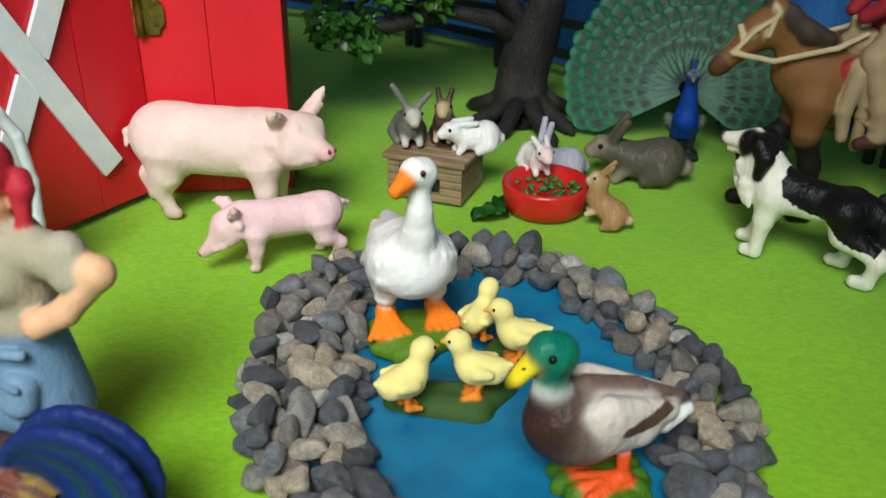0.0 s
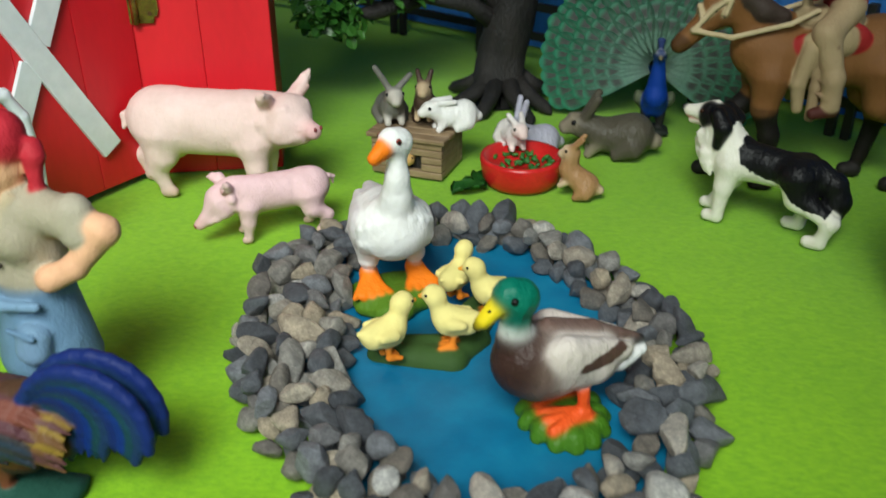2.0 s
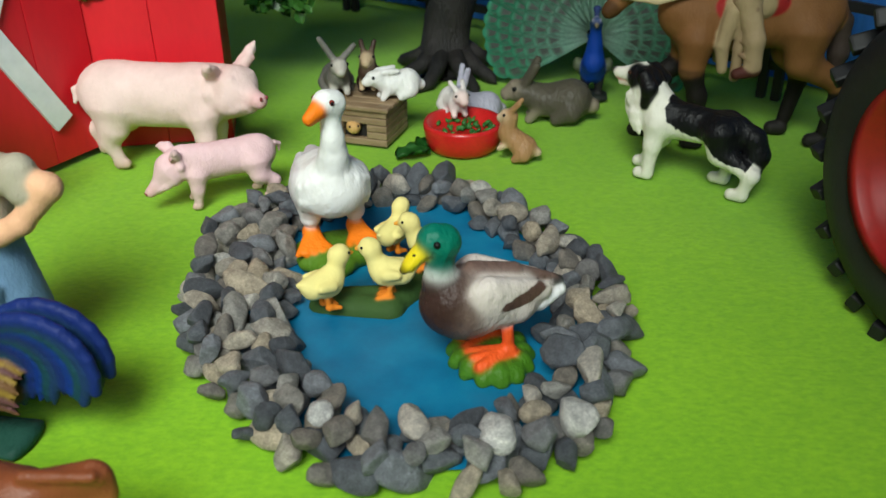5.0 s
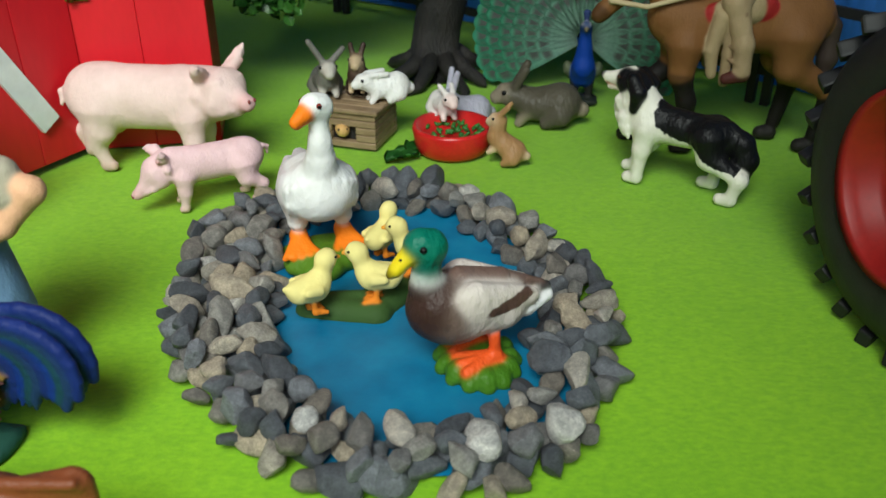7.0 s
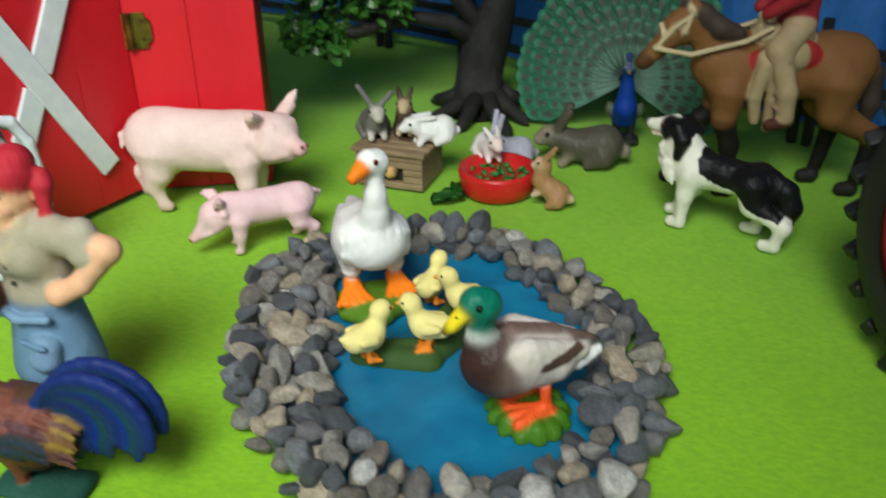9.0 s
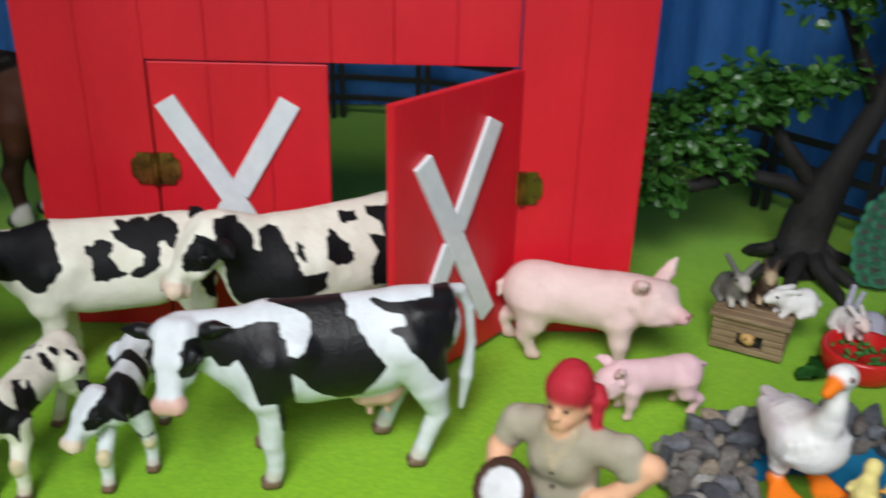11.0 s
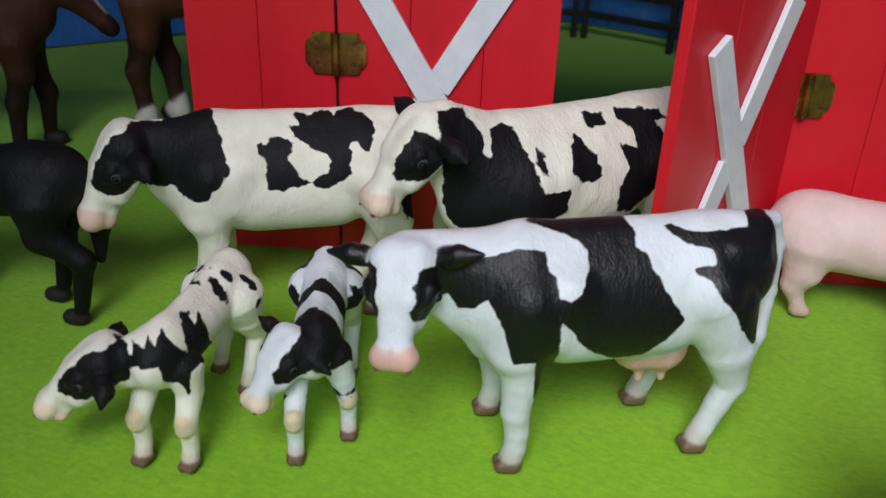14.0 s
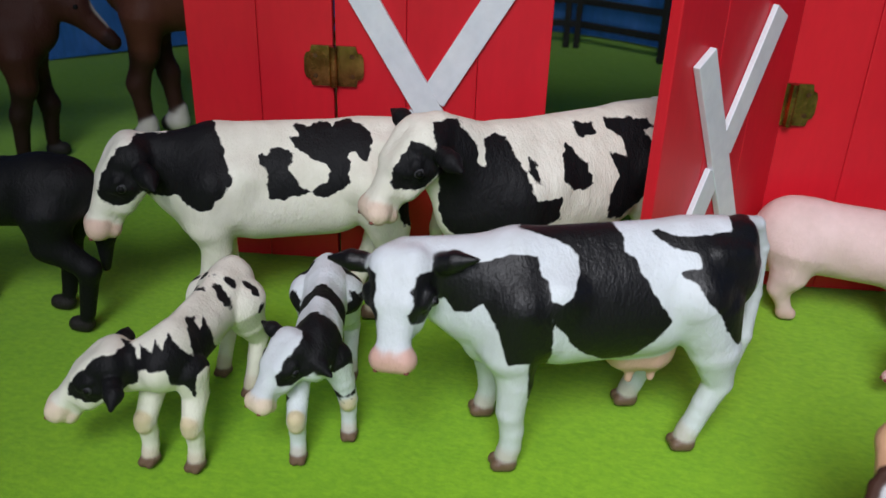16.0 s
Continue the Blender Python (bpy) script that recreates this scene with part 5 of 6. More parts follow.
def bowl():
    redp = surface("red_bowl_plastic", (0.50, 0.010, 0.012), (0.62, 0.02, 0.02), 60, 0.3, bump=0.15)
    green = surface("toy_salad", (0.012, 0.10, 0.012), (0.05, 0.22, 0.03), 150, 0.5, bump=0.6)
    b = thing("feeding_bowl", at(0.0857, 0.4480, 0), "round red toy feeding bowl filled with greens", "bowl")
    prof = [(0.0, 0.001), (0.0165, 0.0), (0.0185, 0.002), (0.0195, 0.006), (0.0205, 0.0125), (0.0198, 0.0145), (0.0180, 0.0140), (0.0170, 0.0085), (0.0, 0.0080)]
    bm = bmesh.new()
    rings = [[bm.verts.new((r * math.cos(i * math.tau / 40), r * math.sin(i * math.tau / 40), z)) for i in range(40)] for r, z in prof[1:-1]]
    for r0, r1 in zip(rings, rings[1:]):
        for i in range(40):
            bm.faces.new((r0[i], r0[(i + 1) % 40], r1[(i + 1) % 40], r1[i]))
    bm.faces.new(rings[0][::-1])
    bm.faces.new(rings[-1])
    part("dish", bm, redp, b, smooth=True)
    rnd = random.Random(4)
    bm = bmesh.new()
    for _ in range(70):
        a, r = rnd.uniform(0, 6.28), 0.0155 * math.sqrt(rnd.random())
        q = bmesh.ops.create_icosphere(bm, subdivisions=1, radius=rnd.uniform(0.0014, 0.0028))
        bmesh.ops.scale(bm, vec=(1.0, 0.5, 0.45), verts=q["verts"])
        bmesh.ops.rotate(bm, cent=(0, 0, 0), matrix=Euler((rnd.uniform(-0.8, 0.8), rnd.uniform(-0.8, 0.8), rnd.uniform(0, 6.2))).to_matrix(), verts=q["verts"])
        bmesh.ops.translate(bm, vec=(r * math.cos(a), r * math.sin(a), 0.0090 + rnd.uniform(0, 0.002)), verts=q["verts"])
    tagged(part("salad", bm, green, b, "chopped green leaves", smooth=True), kind="stuff")
    for x, y, a, s in ((0.0605, 0.4345, 20, 1.0), (0.066, 0.448, 70, 0.8)):
        bm = bmesh.new()
        n = 9
        g = [[None] * 7 for _ in range(n)]
        for i in range(n):
            u = i / (n - 1)
            wd = 0.0062 * math.sin(math.pi * min(1, 0.08 + u * 0.9)) ** 0.7
            for j in range(7):
                v = (j - 3) / 3
                g[i][j] = bm.verts.new((s * (u - 0.5) * 0.018, s * v * wd, s * (0.0035 + 0.0025 * abs(v) ** 1.5 + 0.0012 * math.sin(u * 14 + j * 2.1) + 0.002 * math.sin(u * 3.1))))
        for i in range(n - 1):
            for j in range(6):
                bm.faces.new((g[i][j], g[i + 1][j], g[i + 1][j + 1], g[i][j + 1]))
        bmesh.ops.solidify(bm, geom=bm.faces[:], thickness=0.0012)
        lo = min(v.co.z for v in bm.verts)
        bmesh.ops.translate(bm, vec=(0, 0, -lo), verts=bm.verts)
        ob = part("lettuce_leaf", bm, green, None, "", pose(x, y, 0.0, 0, 0, a), True)
        tagged(ob, "crinkled green toy lettuce leaf on the felt", "lettuce leaf", "lettuce beside the bowl")


def peacock():
    p = thing("peacock_figurine", at(0.161, 0.519, -97), "toy peacock with its green tail fanned out", "toy peacock")
    bl = (0.006, 0.045, 0.30)
    L = [capsule((0, 0, 18), (4, 0, 22), 8, 7, bl, 0.85), capsule((4, 0, 24), (6, 0, 44), 6, 2.8, bl), capsule((7, 0, 46), (9, 0, 47), 3.2, 2.8, (0.01, 0.04, 0.16)), capsule((11, 0, 46.5), (14, 0, 45.5), 1.2, 0.6, (0.2, 0.17, 0.1), 1, 0.8), capsule((6, 0, 50), (5.5, 0, 54), 0.9, 1.4, (0.03, 0.05, 0.16), 1.6, 1), capsule((8, 0, 48.5), (10, 0, 48), 1.0, 0.8, (0.6, 0.6, 0.6), 2.8, 0.6),
         capsule((-6, 5, 16), (-2, 9, 20), 5, 4, (0.10, 0.12, 0.07), 0.6), capsule((-6, -5, 16), (-2, -9, 20), 5, 4, (0.10, 0.12, 0.07), 0.6)]
    for s in (1, -1):
        L += [capsule((0, s * 4, 12), (0, s * 4, 2), 3, 1.6, (0.02, 0.02, 0.02), 1, 2)]
    L += [capsule((-6, 0, 1.5), (4, 0, 1.5), 2.4, 2.4, (0.02, 0.025, 0.02), 4, 2)]
    body = figurine("body", L, Matrix.Identity(4), "", "", FEATHER, 0.8, 3)
    body.parent = p
    # each feather of the fan is a long blade with a round tip and a dark spot
    rnd = random.Random(3)
    c0 = Vector((-0.016, 0, 0.034))
    for ring, (R, n, wd) in enumerate(((0.0645, 33, 0.0062), (0.0575, 31, 0.0058), (0.0505, 29, 0.0054), (0.0435, 25, 0.0052), (0.036, 21, 0.0050), (0.028, 17, 0.0046))):
        for i in range(n):
            a = radians(-122 + 244 * (i + 0.5 * (ring % 2)) / n)
            bm = bmesh.new()
            lay = bm.verts.layers.float_color.new("paint")
            rr = R * rnd.uniform(0.98, 1.025)
            tip = wd / rr
            prof = [(0.15, 0.5), (0.5, 0.8), (1 - 2 * tip, 0.92), (1 - 1.3 * tip, 1.0), (1 - 0.75 * tip, 0.97), (1 - 0.3 * tip, 0.72), (1.0, 0.2)]
            rows = []
            for u, wf in prof:
                row = []
                for v in (-1, -0.33, 0.33, 1):
                    q = bm.verts.new((0.00045 * ring - 0.006 * (rr * u / 0.064) ** 2, v * wf * wd, rr * u))
                    t = min(1.0, rr * u / 0.05)
                    g = [0.42 * (1 - t) + 0.09 * t, 0.58 * (1 - t) + 0.42 * t, 0.50 * (1 - t) + 0.25 * t]
                    if abs(v) < 0.5 and 0.7 * tip < 1 - u < 1.5 * tip:
                        g = [0.15, 0.16, 0.15]
                    q[lay] = (*g, 1)
                    row.append(q)
                rows.append(row)
            for r0, r1 in zip(rows, rows[1:]):
                for j in range(3):
                    bm.faces.new((r0[j], r0[j + 1], r1[j + 1], r1[j]))
            bmesh.ops.solidify(bm, geom=bm.faces[:], thickness=0.0005)
            part("tail_feather", bm, fan, p, "", Matrix.Translation(c0) @ Matrix.Rotation(a, 4, "X"), True)


def tree():
    t = thing("toy_tree", at(0.078, 0.572, 0), "dark gnarled toy tree with glossy green leaves", "toy tree")
    bm = bmesh.new()
    tube(bm, [(-0.002, 0, 0), (-0.003, 0, 0.015), (0.0, 0, 0.034), (0.004, 0, 0.05), (0.013, 0.0, 0.075), (0.024, 0.0, 0.105), (0.036, 0.004, 0.15), (0.045, 0.006, 0.21)], [0.0185, 0.015, 0.0145, 0.0135, 0.0085, 0.0075, 0.007, 0.004], 14)
    for v in bm.verts:
        v.co += Vector((1, 1, 0.2)) * 0.0022 * noise.noise(v.co * 90)
    part("trunk", bm, BARK, t, smooth=True)
    limbs = [[(0.0, 0, 0.045), (-0.02, -0.006, 0.060), (-0.05, -0.012, 0.066), (-0.085, -0.014, 0.075)], [(0.004, 0, 0.05), (-0.018, 0.004, 0.076), (-0.035, 0.0, 0.098), (-0.05, -0.004, 0.115)],
             [(0.03, 0.002, 0.13), (0.055, -0.012, 0.142), (0.085, -0.018, 0.148)], [(0.025, 0, 0.11), (0.01, 0.006, 0.14), (-0.005, 0.0, 0.165)], [(0.04, 0.005, 0.18), (0.07, 0.0, 0.20), (0.09, -0.005, 0.215)], [(-0.05, -0.012, 0.066), (-0.075, -0.02, 0.058), (-0.10, -0.025, 0.055)]]
    for L in limbs:
        bm = bmesh.new()
        tube(bm, L, [0.0065 - 0.0045 * i / (len(L) - 1) for i in range(len(L))], 10)
        part("branch", bm, BARK, t, smooth=True)
    for a, r, b in ((250, 0.036, 0.004), (290, 0.046, 0.0035), (320, 0.034, 0.004), (215, 0.04, 0.0035), (20, 0.036, 0.0035), (150, 0.034, 0.004)):
        bm = bmesh.new()
        c, s = math.cos(radians(a)), math.sin(radians(a))
        tube(bm, [(0.012 * c, 0.012 * s, 0.014), (0.022 * c, 0.022 * s, 0.0075), (r * c, r * s, 0.003), (r * 1.2 * c + 0.004 * s, r * 1.2 * s, 0.001)], [0.006, 0.0048, b, 0.001], 10)
        part("root", bm, BARK, t, smooth=True)
    rnd = random.Random(12)
    leaf = []
    for k in range(3):
        bm = bmesh.new()
        Lh, W = 0.0068, 0.0027
        rows = []
        for u, wf in ((0, 0.15), (0.3, 0.8), (0.6, 1.0), (0.85, 0.65), (1, 0.08)):
            rows.append([bm.verts.new((v * wf * W, u * Lh, 0.0011 * abs(v) - 0.0018 * u * u * (k * 0.5 + 0.5))) for v in (-1, 0, 1)])
        for r0, r1 in zip(rows, rows[1:]):
            for j in (0, 1):
                bm.faces.new((r0[j], r0[j + 1], r1[j + 1], r1[j]))
        leaf.append(np.array([v.co[:] for v in bm.verts]))
        bm.verts.index_update()
        tri = np.array([[v.index for v in f.verts] for f in bm.faces])
        bm.free()
    clumps = [(-0.085, -0.014, 0.082, 0.026, 150), (-0.055, -0.004, 0.112, 0.030, 230), (-0.03, 0.0, 0.118, 0.024, 150), (-0.10, -0.025, 0.058, 0.020, 110), (-0.06, -0.012, 0.074, 0.020, 90), (0.085, -0.018, 0.152, 0.030, 200), (0.055, -0.01, 0.16, 0.026, 130), (-0.005, 0.0, 0.175, 0.034, 190), (0.05, 0.0, 0.215, 0.04, 210), (0.095, -0.005, 0.215, 0.034, 170), (0.0, 0.002, 0.125, 0.014, 50), (-0.095, 0.0, 0.098, 0.018, 90), (0.105, -0.015, 0.135, 0.018, 80)]
    for cx, cy, cz, R, n in clumps:
        V, F = [], []
        for _ in range(int(n * 1.35)):
            d = Vector((rnd.gauss(0, 1), rnd.gauss(0, 1), rnd.gauss(0, 0.75))).normalized() * R * rnd.uniform(0.35, 1.0)
            e = Euler((rnd.gauss(0, 0.6), rnd.gauss(0, 0.6), math.atan2(d.y, d.x) - math.pi / 2 + rnd.gauss(0, 0.7)))
            M = np.array((Matrix.Translation((cx + d.x, cy + d.y * 0.8, cz + d.z * 0.8)) @ e.to_matrix().to_4x4() @ Matrix.Scale(rnd.uniform(0.85, 1.55), 4)))
            P = leaf[rnd.randrange(3)]
            F.append(tri + len(V) * len(P))
            V.append(P @ M[:3, :3].T + M[:3, 3])
        me = bpy.data.meshes.new("leaves")
        me.from_pydata(np.concatenate(V).tolist(), [], np.concatenate(F).tolist())
        me.materials.append(LEAF)
        ob = new("leaves", me)
        ob.parent = t
        tagged(ob, "", "", "", "stuff")


def equine(coat, legs, mane, sock=None, head_low=0.0, hoof=(0.02, 0.018, 0.016), stride=(30, 20, -42, -34)):
    """Lumps of a toy horse, 100 mm at the withers."""
    h = head_low
    L = [capsule((-34, 0, 74), (20, 0, 72), 18, 18.5, coat, 0.85), capsule((-42, 0, 76), (-32, 0, 76), 17, 18, coat, 0.95), capsule((22, 0, 72), (30, 0, 76), 18, 15, coat, 0.8), capsule((24, 0, 84), (46, 0, 112 - h), 14, 9, coat, 0.62), capsule((48, 0, 114 - h), (54, 0, 110 - h), 9, 8.5, coat, 0.75), capsule((54, 0, 108 - h), (70, 0, 92 - h), 7.5, 4.6, coat, 0.8), capsule((70, 0, 92 - h), (72, 0, 90 - h), 5, 4.6, (coat[0] * 0.4, coat[1] * 0.4, coat[2] * 0.4), 0.9, 1.5)]
    L += [capsule((46, s * 4, 120 - h), (48, s * 4.5, 127 - h), 2.4, 1.0, coat, 1, 1.2) for s in (1, -1)]
    L += limb([(50, 0, 122 - h), (42, 3, 118 - h), (32, 5, 106 - h * 0.7), (22, 5, 94)], [4.0, 5, 5.5, 4], mane, 3)
    L += limb([(-54, 0, 80), (-59, 0, 70), (-60, 0, 52), (-58, 0, 32)], [4, 5, 5.5, 2.5], mane, 3)
    for s, fx, hx in ((1, stride[0], stride[2]), (-1, stride[1], stride[3])):
        L += limb([(24, s * 9, 62), (25, s * 10, 46), (fx, s * 10, 30), (fx - 2, s * 10, 9)], [11, 6.5, 5, 3.8], coat, 4, [coat, legs, legs])
        L += limb([(-36, s * 9, 66), (-36, s * 11, 50), (hx - 9, s * 11, 36), (hx - 4, s * 11, 9)], [15, 9, 5.4, 4], coat, 4, [coat, coat, legs])
        for f in (fx, hx):
            if sock:
                L += [capsule((f - 3, s * 10.5, 10), (f - 2, s * 10.5, 5), 4.5, 6.4, sock, 1, 2)]
            L += [capsule((f - 2, s * 10.5, 3), (f + 3, s * 10.5, 2.8), 4.8, 4.2, hoof, 1, 1.5)]
    beads = [ball((57, s * 6.0, 110 - h), 1.5, BLACK) for s in (1, -1)]
    return L, beads


def horses():
    coat, lg, mn = (0.19, 0.085, 0.028), (0.010, 0.008, 0.007), (0.05, 0.035, 0.028)
    L, B = equine(coat, lg, mn, head_low=13, stride=(20, 47, -52, -36))
    rope, red, tan = (0.50, 0.40, 0.24), (0.32, 0.02, 0.02), (0.36, 0.27, 0.15)
    # bridle, rein, saddle and blanket are moulded on
    for s in (1, -1):
        L += limb([(66, s * 5.2, 87), (58, s * 7.4, 98), (50, s * 7.8, 104)], [1.4, 1.4, 1.4], rope, 0.6)
        L += limb([(67, s * 5, 86), (48, s * 11, 84), (20, s * 14, 92), (6, s * 10, 98)], [1.6, 1.5, 1.5, 1.5], rope, 0.6)
        L += limb([(63, s * 6, 92), (64, 0, 98)], [1.3, 1.3], rope, 0.6)
        L += limb([(52, s * 8, 95), (49, s * 8.4, 106), (50, 0, 112)], [1.3, 1.3, 1.3], rope, 0.6)
        L += [capsule((-14, s * 13, 84), (10, s * 13, 80), 8, 7, red, 0.55, 1.5), capsule((-8, s * 15, 84), (6, s * 15, 82), 8, 7, tan, 0.5, 1.5)]
        L += limb([(8, s * 17, 80), (12, s * 17, 62), (10, s * 16, 48)], [5, 4, 3], tan, 1.5)
        L += limb([(2, s * 17, 78), (3, s * 18, 60), (3, s * 18, 44)], [4, 3, 3], (0.28, 0.20, 0.11), 1.5)
    L += [capsule((-14, 0, 93), (8, 0, 92), 7, 6, tan, 1.6, 2), capsule((8, 0, 94), (9, 0, 103), 3, 2.4, tan, 1, 1.5), capsule((-16, 0, 97), (-17, 0, 101), 4, 3, tan, 2.4, 1.5)]
    figurine("horse_figurine", L, at(0.2195, 0.4555, 180), "bay toy horse with cream bridle and western saddle", "toy horse", PAINT, 1.0, 5, B, scale=0.87)
    sk, dk = (0.38, 0.28, 0.16), (0.07, 0.02, 0.015)
    L = []
    for s in (1, -1):
        L += limb([(-4, s * 8, 98), (8, s * 18, 88), (2, s * 22, 66), (1, s * 22, 52)], [8, 7, 5.4, 5], sk, 3) + [capsule((0, s * 22, 49), (9, s * 22, 47), 4, 3.2, dk, 1, 1.5)]
        L += [capsule((9, s * 20, 86 - 7 * i), (4, s * 25, 83 - 7 * i), 1.3, 1.0, (0.24, 0.16, 0.09), 1, 0.6) for i in range(5)]
        L += limb([(-4, s * 11, 134), (0, s * 17, 118), (14, s * 8, 106)], [6, 5, 3.6], (0.30, 0.02, 0.03), 2)
    L += [capsule((-5, 0, 102), (-5, 0, 132), 10, 11, (0.30, 0.02, 0.03), 1.2), capsule((-4, 0, 148), (-4, 0, 152), 8, 8, (0.5, 0.33, 0.24)), capsule((-4, 0, 156), (-4, 0, 158), 9, 7, tan), capsule((-4, 0, 155), (-4, 0, 155.5), 14, 14, tan, 0.8)]
    L[-1] = capsule((-10, 0, 155), (2, 0, 155), 3, 3, tan, 3.4, 2)
    figurine("rider_figurine", L, at(0.2245, 0.4555, 180), "toy rider in red shirt and tan trousers", "toy rider", PAINT, 1.0, 4, scale=0.87)
    # heavy horses beyond the barn corner and a black one nearer
    L, B = equine((0.09, 0.030, 0.016), (0.04, 0.015, 0.010), (0.012, 0.008, 0.006), sock=(0.6, 0.57, 0.52), head_low=20)
    L += [capsule((58, 0, 92), (69, 0, 76), 4.2, 3.2, (0.72, 0.68, 0.63), 0.6, 1.0)]
    figurine("horse_figurine", L, at(-0.413, 0.545, 196), "dark bay toy draught horse with white feathered feet", "toy horse", PAINT, 1.3, 5, B, scale=1.2)
    L, B = equine((0.05, 0.016, 0.010), (0.02, 0.009, 0.006), (0.012, 0.008, 0.006), sock=None, head_low=22)
    L += [capsule((57, 0, 90), (68, 0, 76), 4.0, 3.0, (0.60, 0.56, 0.5), 0.5, 1.0)]
    figurine("horse_figurine", L, at(-0.505, 0.47, 20), "dark brown toy horse with a pale blaze", "toy horse", PAINT, 1.3, 5, B, scale=1.0)
    L, B = equine((0.005, 0.005, 0.006), (0.004, 0.004, 0.005), (0.004, 0.004, 0.005), head_low=40, stride=(30, 20, -45, -26))
    figurine("horse_figurine", L, at(-0.391, 0.332, 192), "black toy pony standing on the felt", "toy horse", PAINT, 1.3, 5, B, scale=0.75)


def farmer():
    sk, sh, ap, tr, rd = (0.74, 0.42, 0.26), (0.36, 0.32, 0.24), (0.13, 0.23, 0.36), (0.13, 0.085, 0.06), (0.42, 0.02, 0.035)
    L = [capsule((0, 0, 50), (0, 0, 27), 9.5, 13, ap, 1.25, 3), capsule((0, 0, 52), (0, 0, 54), 9, 9, sh, 1.2, 2), capsule((0, 0, 56), (0, 0, 74), 9, 9.5, sh, 1.3, 3), capsule((5, 4, 68), (5, -4, 68), 6.5, 6.5, sh, 1, 3), capsule((1, 0, 78), (1.5, 0, 83), 4.8, 4.6, sk, 1, 2), capsule((5.5, 0, 79), (6.5, 0, 76), 3.4, 2.2, sk, 1.2, 1), capsule((2, 0, 87.5), (2.5, 0, 90), 7.2, 7.0, sk, 0.94, 2), capsule((5, 0, 84.5), (6, 0, 84), 4.4, 4.0, sk, 1, 2), capsule((0.5, 0, 94.5), (0, 0, 95.5), 7.9, 6.8, rd, 1, 0.8), capsule((2, 0, 93.2), (2.2, 0, 93.4), 7.7, 7.6, rd, 1, 0.8), capsule((-3, 7.5, 92), (-2, 9, 90), 3.0, 3.0, rd, 1, 1), capsule((-2, 8.5, 90), (0, 9.5, 79), 2.6, 1.7, rd, 1, 1.2), capsule((9.2, 0, 89.5), (10.4, 0, 87), 1.0, 1.4, sk, 1, 1), capsule((7.5, 2.4, 84.4), (7.5, -2.4, 84.4), 1.7, 1.7, (0.62, 0.30, 0.20), 1, 1), capsule((8.2, 3.6, 91), (8.8, 1.2, 90.6), 0.8, 0.8, (0.30, 0.18, 0.10), 1, 0.6), capsule((8.2, -3.6, 91), (8.8, -1.2, 90.6), 0.8, 0.8, (0.30, 0.18, 0.10), 1, 0.6)]
    L += limb([(0, 11, 75), (-1, 18.5, 74)], [6.0, 6.2], sh, 2.5) + limb([(-1, 19, 74), (-3, 28, 71.5), (2, 20, 61), (5, 13, 57)], [4.6, 4.2, 3.5, 3.8], sk, 1.5)
    L += limb([(0, -11, 75), (1, -17, 73)], [6.0, 6.2], sh, 2.5) + limb([(1, -18, 72), (4, -22, 63), (13, -19, 56)], [4.6, 4.2, 3.8], sk, 1.5)
    for s in (1, -1):
        L += limb([(0, s * 7, 28), (0, s * 7.5, 20)], [7, 6.6], tr, 2) + limb([(0, s * 7.5, 19), (0, s * 8, 7)], [4.6, 3.8], sk, 1.5) + [capsule((-2, s * 8, 3.2), (8, s * 8, 3.0), 4.2, 4.0, (0.04, 0.12, 0.10), 1, 1.5)]
    lb = (0.17, 0.28, 0.42)
    L += [capsule((9.6, 6.5, 39), (10.4, 6.5, 35), 4.6, 4.6, lb, 1.2, 0.6)] + limb([(13.6, 1.5, 42), (13.2, 10.5, 41)], [0.9, 0.9], ap, 0.6)
    L += limb([(10.5, -9, 50), (11.5, 0, 48.5), (9.5, 10, 49.5)], [1.5, 1.6, 1.5], lb, 1.0)
    L += [capsule((-1, s * 20, 76), (-1, s * 21.5, 71), 5.5, 5.5, (0.40, 0.36, 0.28), 1, 0.8) for s in (1,)] + [capsule((1, -17.5, 74), (2, -19.5, 69), 5.5, 5.3, (0.40, 0.36, 0.28), 1, 0.8)]
    L += limb([(5.5, 5, 80), (10.5, 0.5, 69), (5.5, -5, 80)], [1.6, 1.3, 1.6], (0.44, 0.36, 0.24), 0.8)
    # milk pail held at the hip
    pc, pn_ = np.array((18.0, -13.0, 58.0)), np.array((0.80, -0.12, 0.59))
    e1 = np.cross(pn_, (0, 0, 1.0))
    e1 /= np.linalg.norm(e1)
    e2 = np.cross(pn_, e1)
    rim = [tuple(pc + 9.4 * (math.cos(q) * e1 + math.sin(q) * e2)) for q in np.linspace(0, math.tau, 17)]
    L += [capsule(tuple(pc - pn_ * 10), tuple(pc - pn_ * 8.5), 6.0, 6.6, (0.07, 0.03, 0.02), 1, 2)]
    L += limb(rim, [1.5] * 17, (0.06, 0.025, 0.016), 0.8)
    L += [capsule(tuple(pc - pn_ * 1.5 + 5.6 * (math.cos(q) * e1 + math.sin(q) * e2)), tuple(pc - pn_ * 1.5), 2.6, 2.6, (0.70, 0.71, 0.74), 1, 0.8) for q in np.linspace(0, math.tau, 13)[:-1]]
    figurine("farmer_figurine", L, at(-0.0610, 0.2570, -113), "toy farmer with red headscarf, apron and pail", "toy farmer", PAINT, 0.75, 3, [ball((11.2 - 0.9 * i, 0.8, 67 - 6 * i), 0.8, (0.06, 0.05, 0.04), 6) for i in range(2)] + [ball((9.0, q * 2.6, 89.3), 0.75, (0.02, 0.015, 0.012), 6) for q in (1, -1)], scale=0.99)


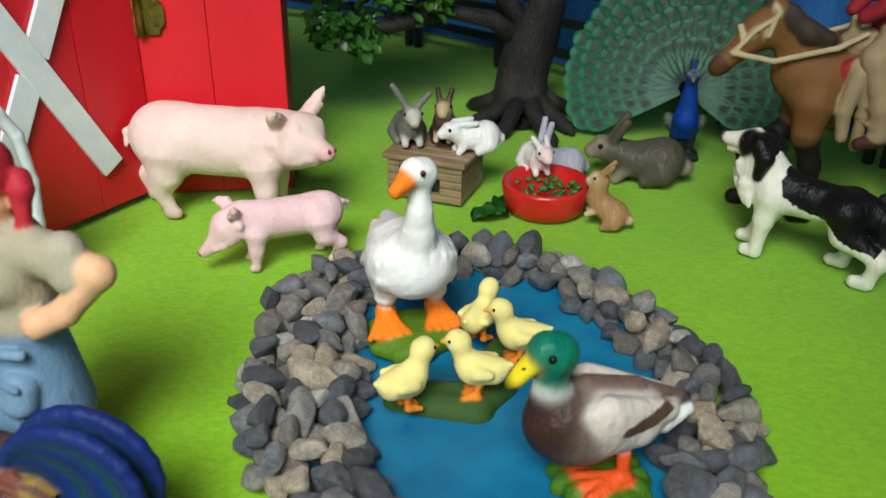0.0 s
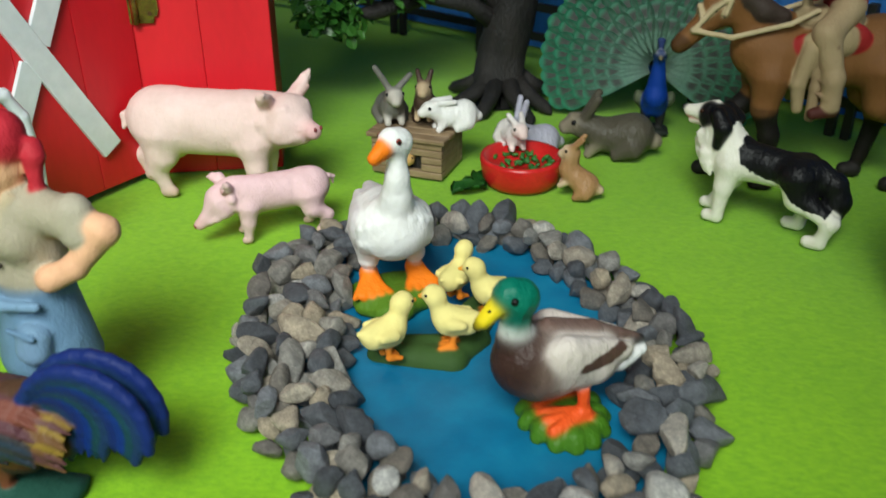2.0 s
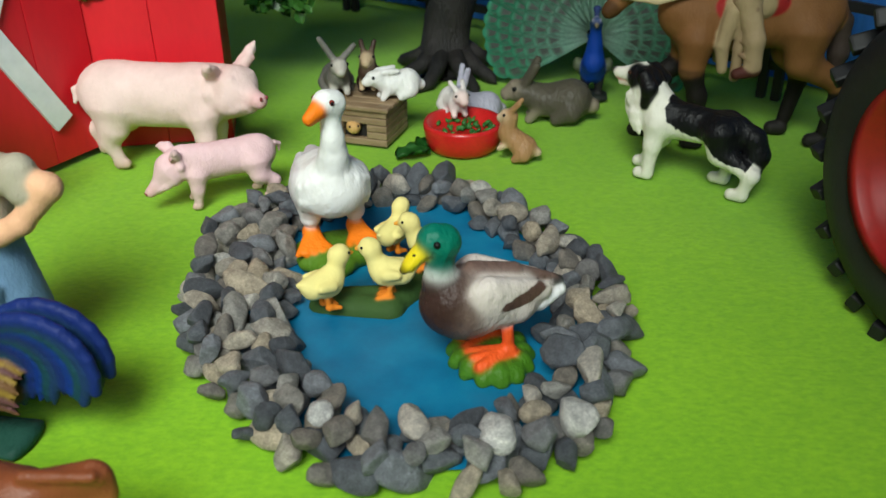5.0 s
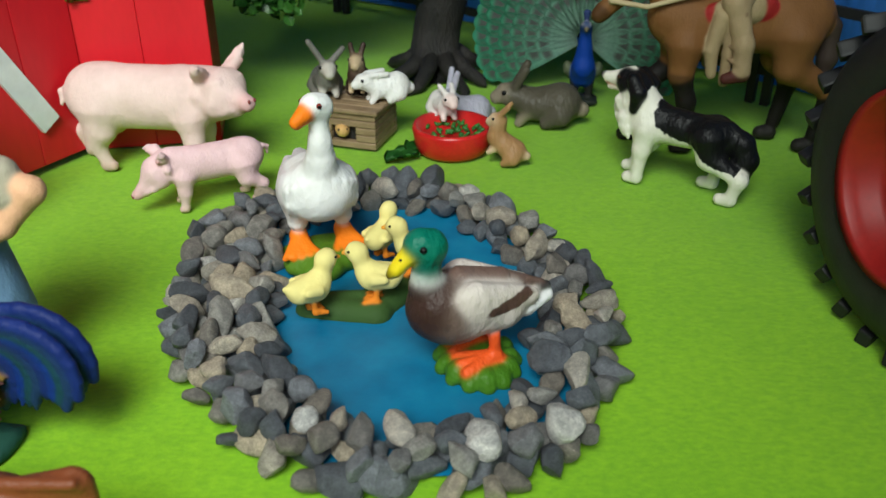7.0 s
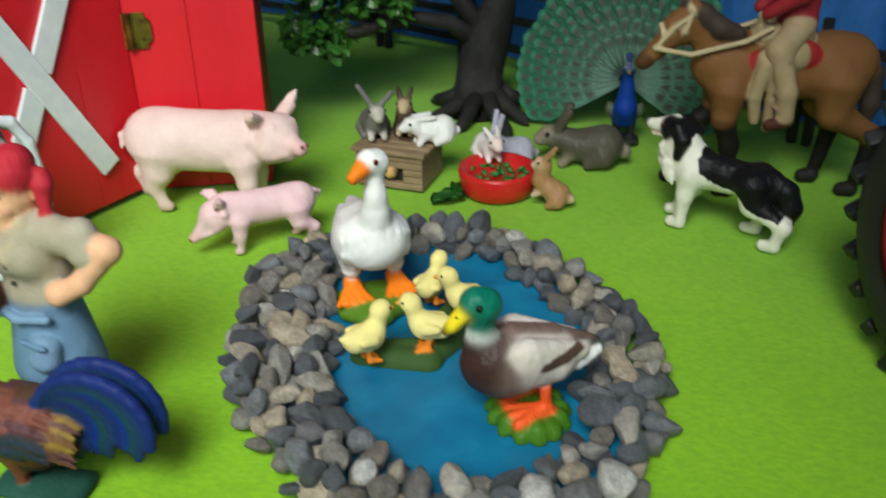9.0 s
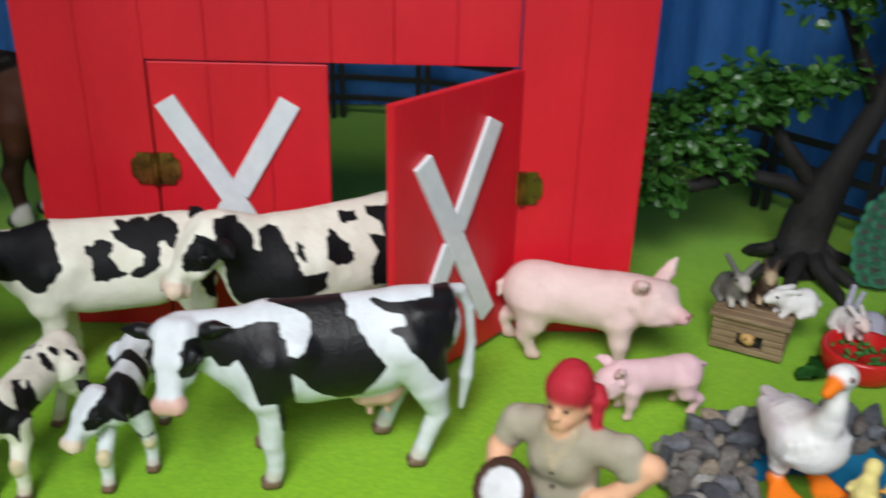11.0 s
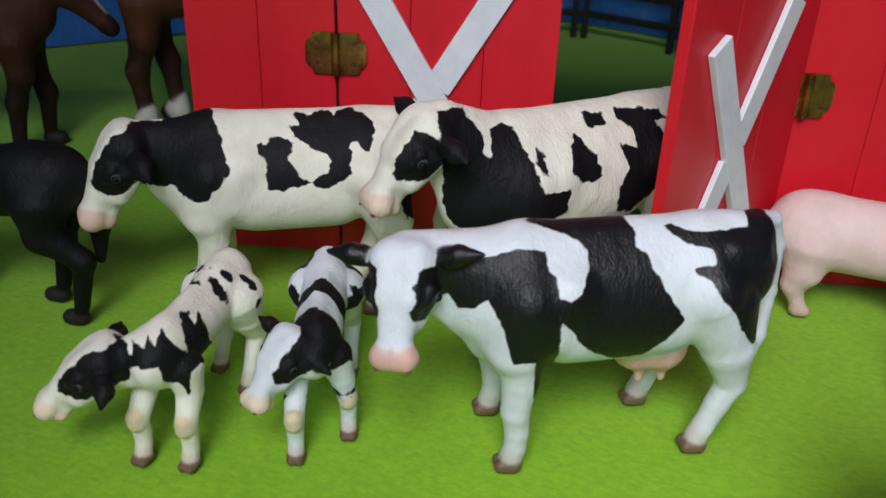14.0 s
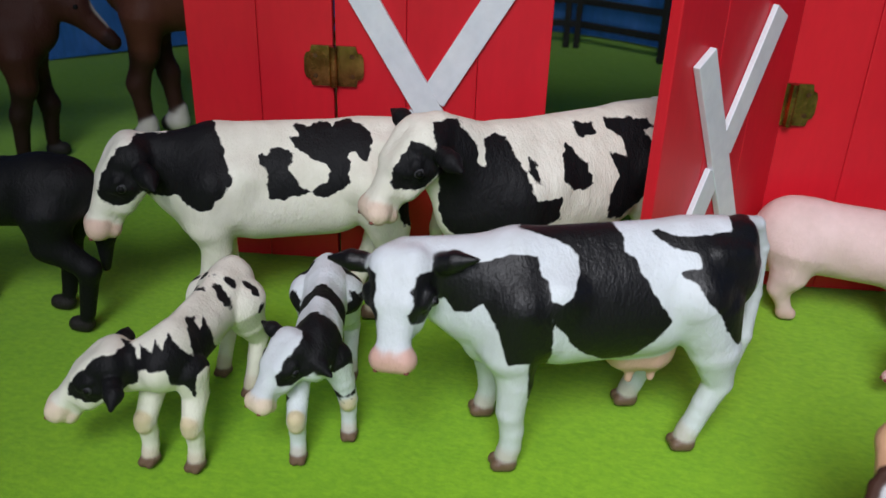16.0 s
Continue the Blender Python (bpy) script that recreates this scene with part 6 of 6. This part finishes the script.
def wheel():
    w = thing("tractor_wheel", pose(0.2413, 0.2757, 0.0584, 0, 0, -79), "big black toy tractor wheel with red rim", "tractor wheel")
    prof = [(0.030, -0.010), (0.031, -0.0165), (0.035, -0.0185), (0.042, -0.0195), (0.0490, -0.0185), (0.0525, -0.0155), (0.0532, 0.0), (0.0525, 0.0155), (0.0490, 0.0185), (0.042, 0.0195), (0.035, 0.0185), (0.031, 0.0165), (0.030, 0.010)]

    def lathe(pr, n):
        bm = bmesh.new()
        R = [[bm.verts.new((r * math.cos(i * math.tau / n), y, r * math.sin(i * math.tau / n))) for i in range(n)] for r, y in pr]
        for a, b in zip(R, R[1:]):
            for i in range(n):
                bm.faces.new((a[i], b[i], b[(i + 1) % n], a[(i + 1) % n]))
        return bm, R
    bm, R = lathe(prof, 64)
    for i in range(64):
        bm.faces.new((R[-1][i], R[0][i], R[0][(i + 1) % 64], R[-1][(i + 1) % 64]))
    tyre = part("tyre", bm, RUBBER, w, smooth=True)
    bm = bmesh.new()
    for s in (-1, 1):
        box(bm, -0.0026, 0.0026, 0.0 if s > 0 else -0.0195, 0.0195 if s > 0 else 0.0, 0.0, 0.0062, 0.0010, Matrix.Translation((s * 0.0035, 0, 0.0520)) @ Matrix.Rotation(s * 0.5, 4, "Z"))
    lug = mesh_of("lug", bm, RUBBER)
    for i in range(24):
        ob = new("lug", lug)
        ob.parent = tyre
        ob.matrix_basis = Matrix.Rotation(i * math.tau / 24, 4, "Y")
    bm, R = lathe([(0.0300, -0.0150), (0.0318, -0.0195), (0.0322, -0.0202), (0.0300, -0.0180), (0.0285, -0.0150), (0.0265, -0.0142), (0.0255, -0.0085), (0.0195, -0.0060), (0.016, -0.0075), (0.010, -0.0085), (0.009, -0.0125), (0.006, -0.0135)], 64)
    bm.faces.new(R[-1])
    part("rim", bm, RIM, w, "red moulded wheel rim", smooth=True)


cows()
calves()
swine(at(-0.0565, 0.4330, -3), "large pale pink toy sow with upright ears", 0.955, -33, "pig_figurine", (-42, -26), -0.30, 1.06, 1.4)
swine(at(-0.0245, 0.3875, 202), "small pink toy piglet with head lowered", 0.58, 8, "piglet_figurine", (-34, -28), 0.45, 0.92, p=(0.80, 0.55, 0.58))
birds()
dog()
rabbits()
hutch()
bowl()
peacock()
tree()
horses()
farmer()
wheel()
stones()
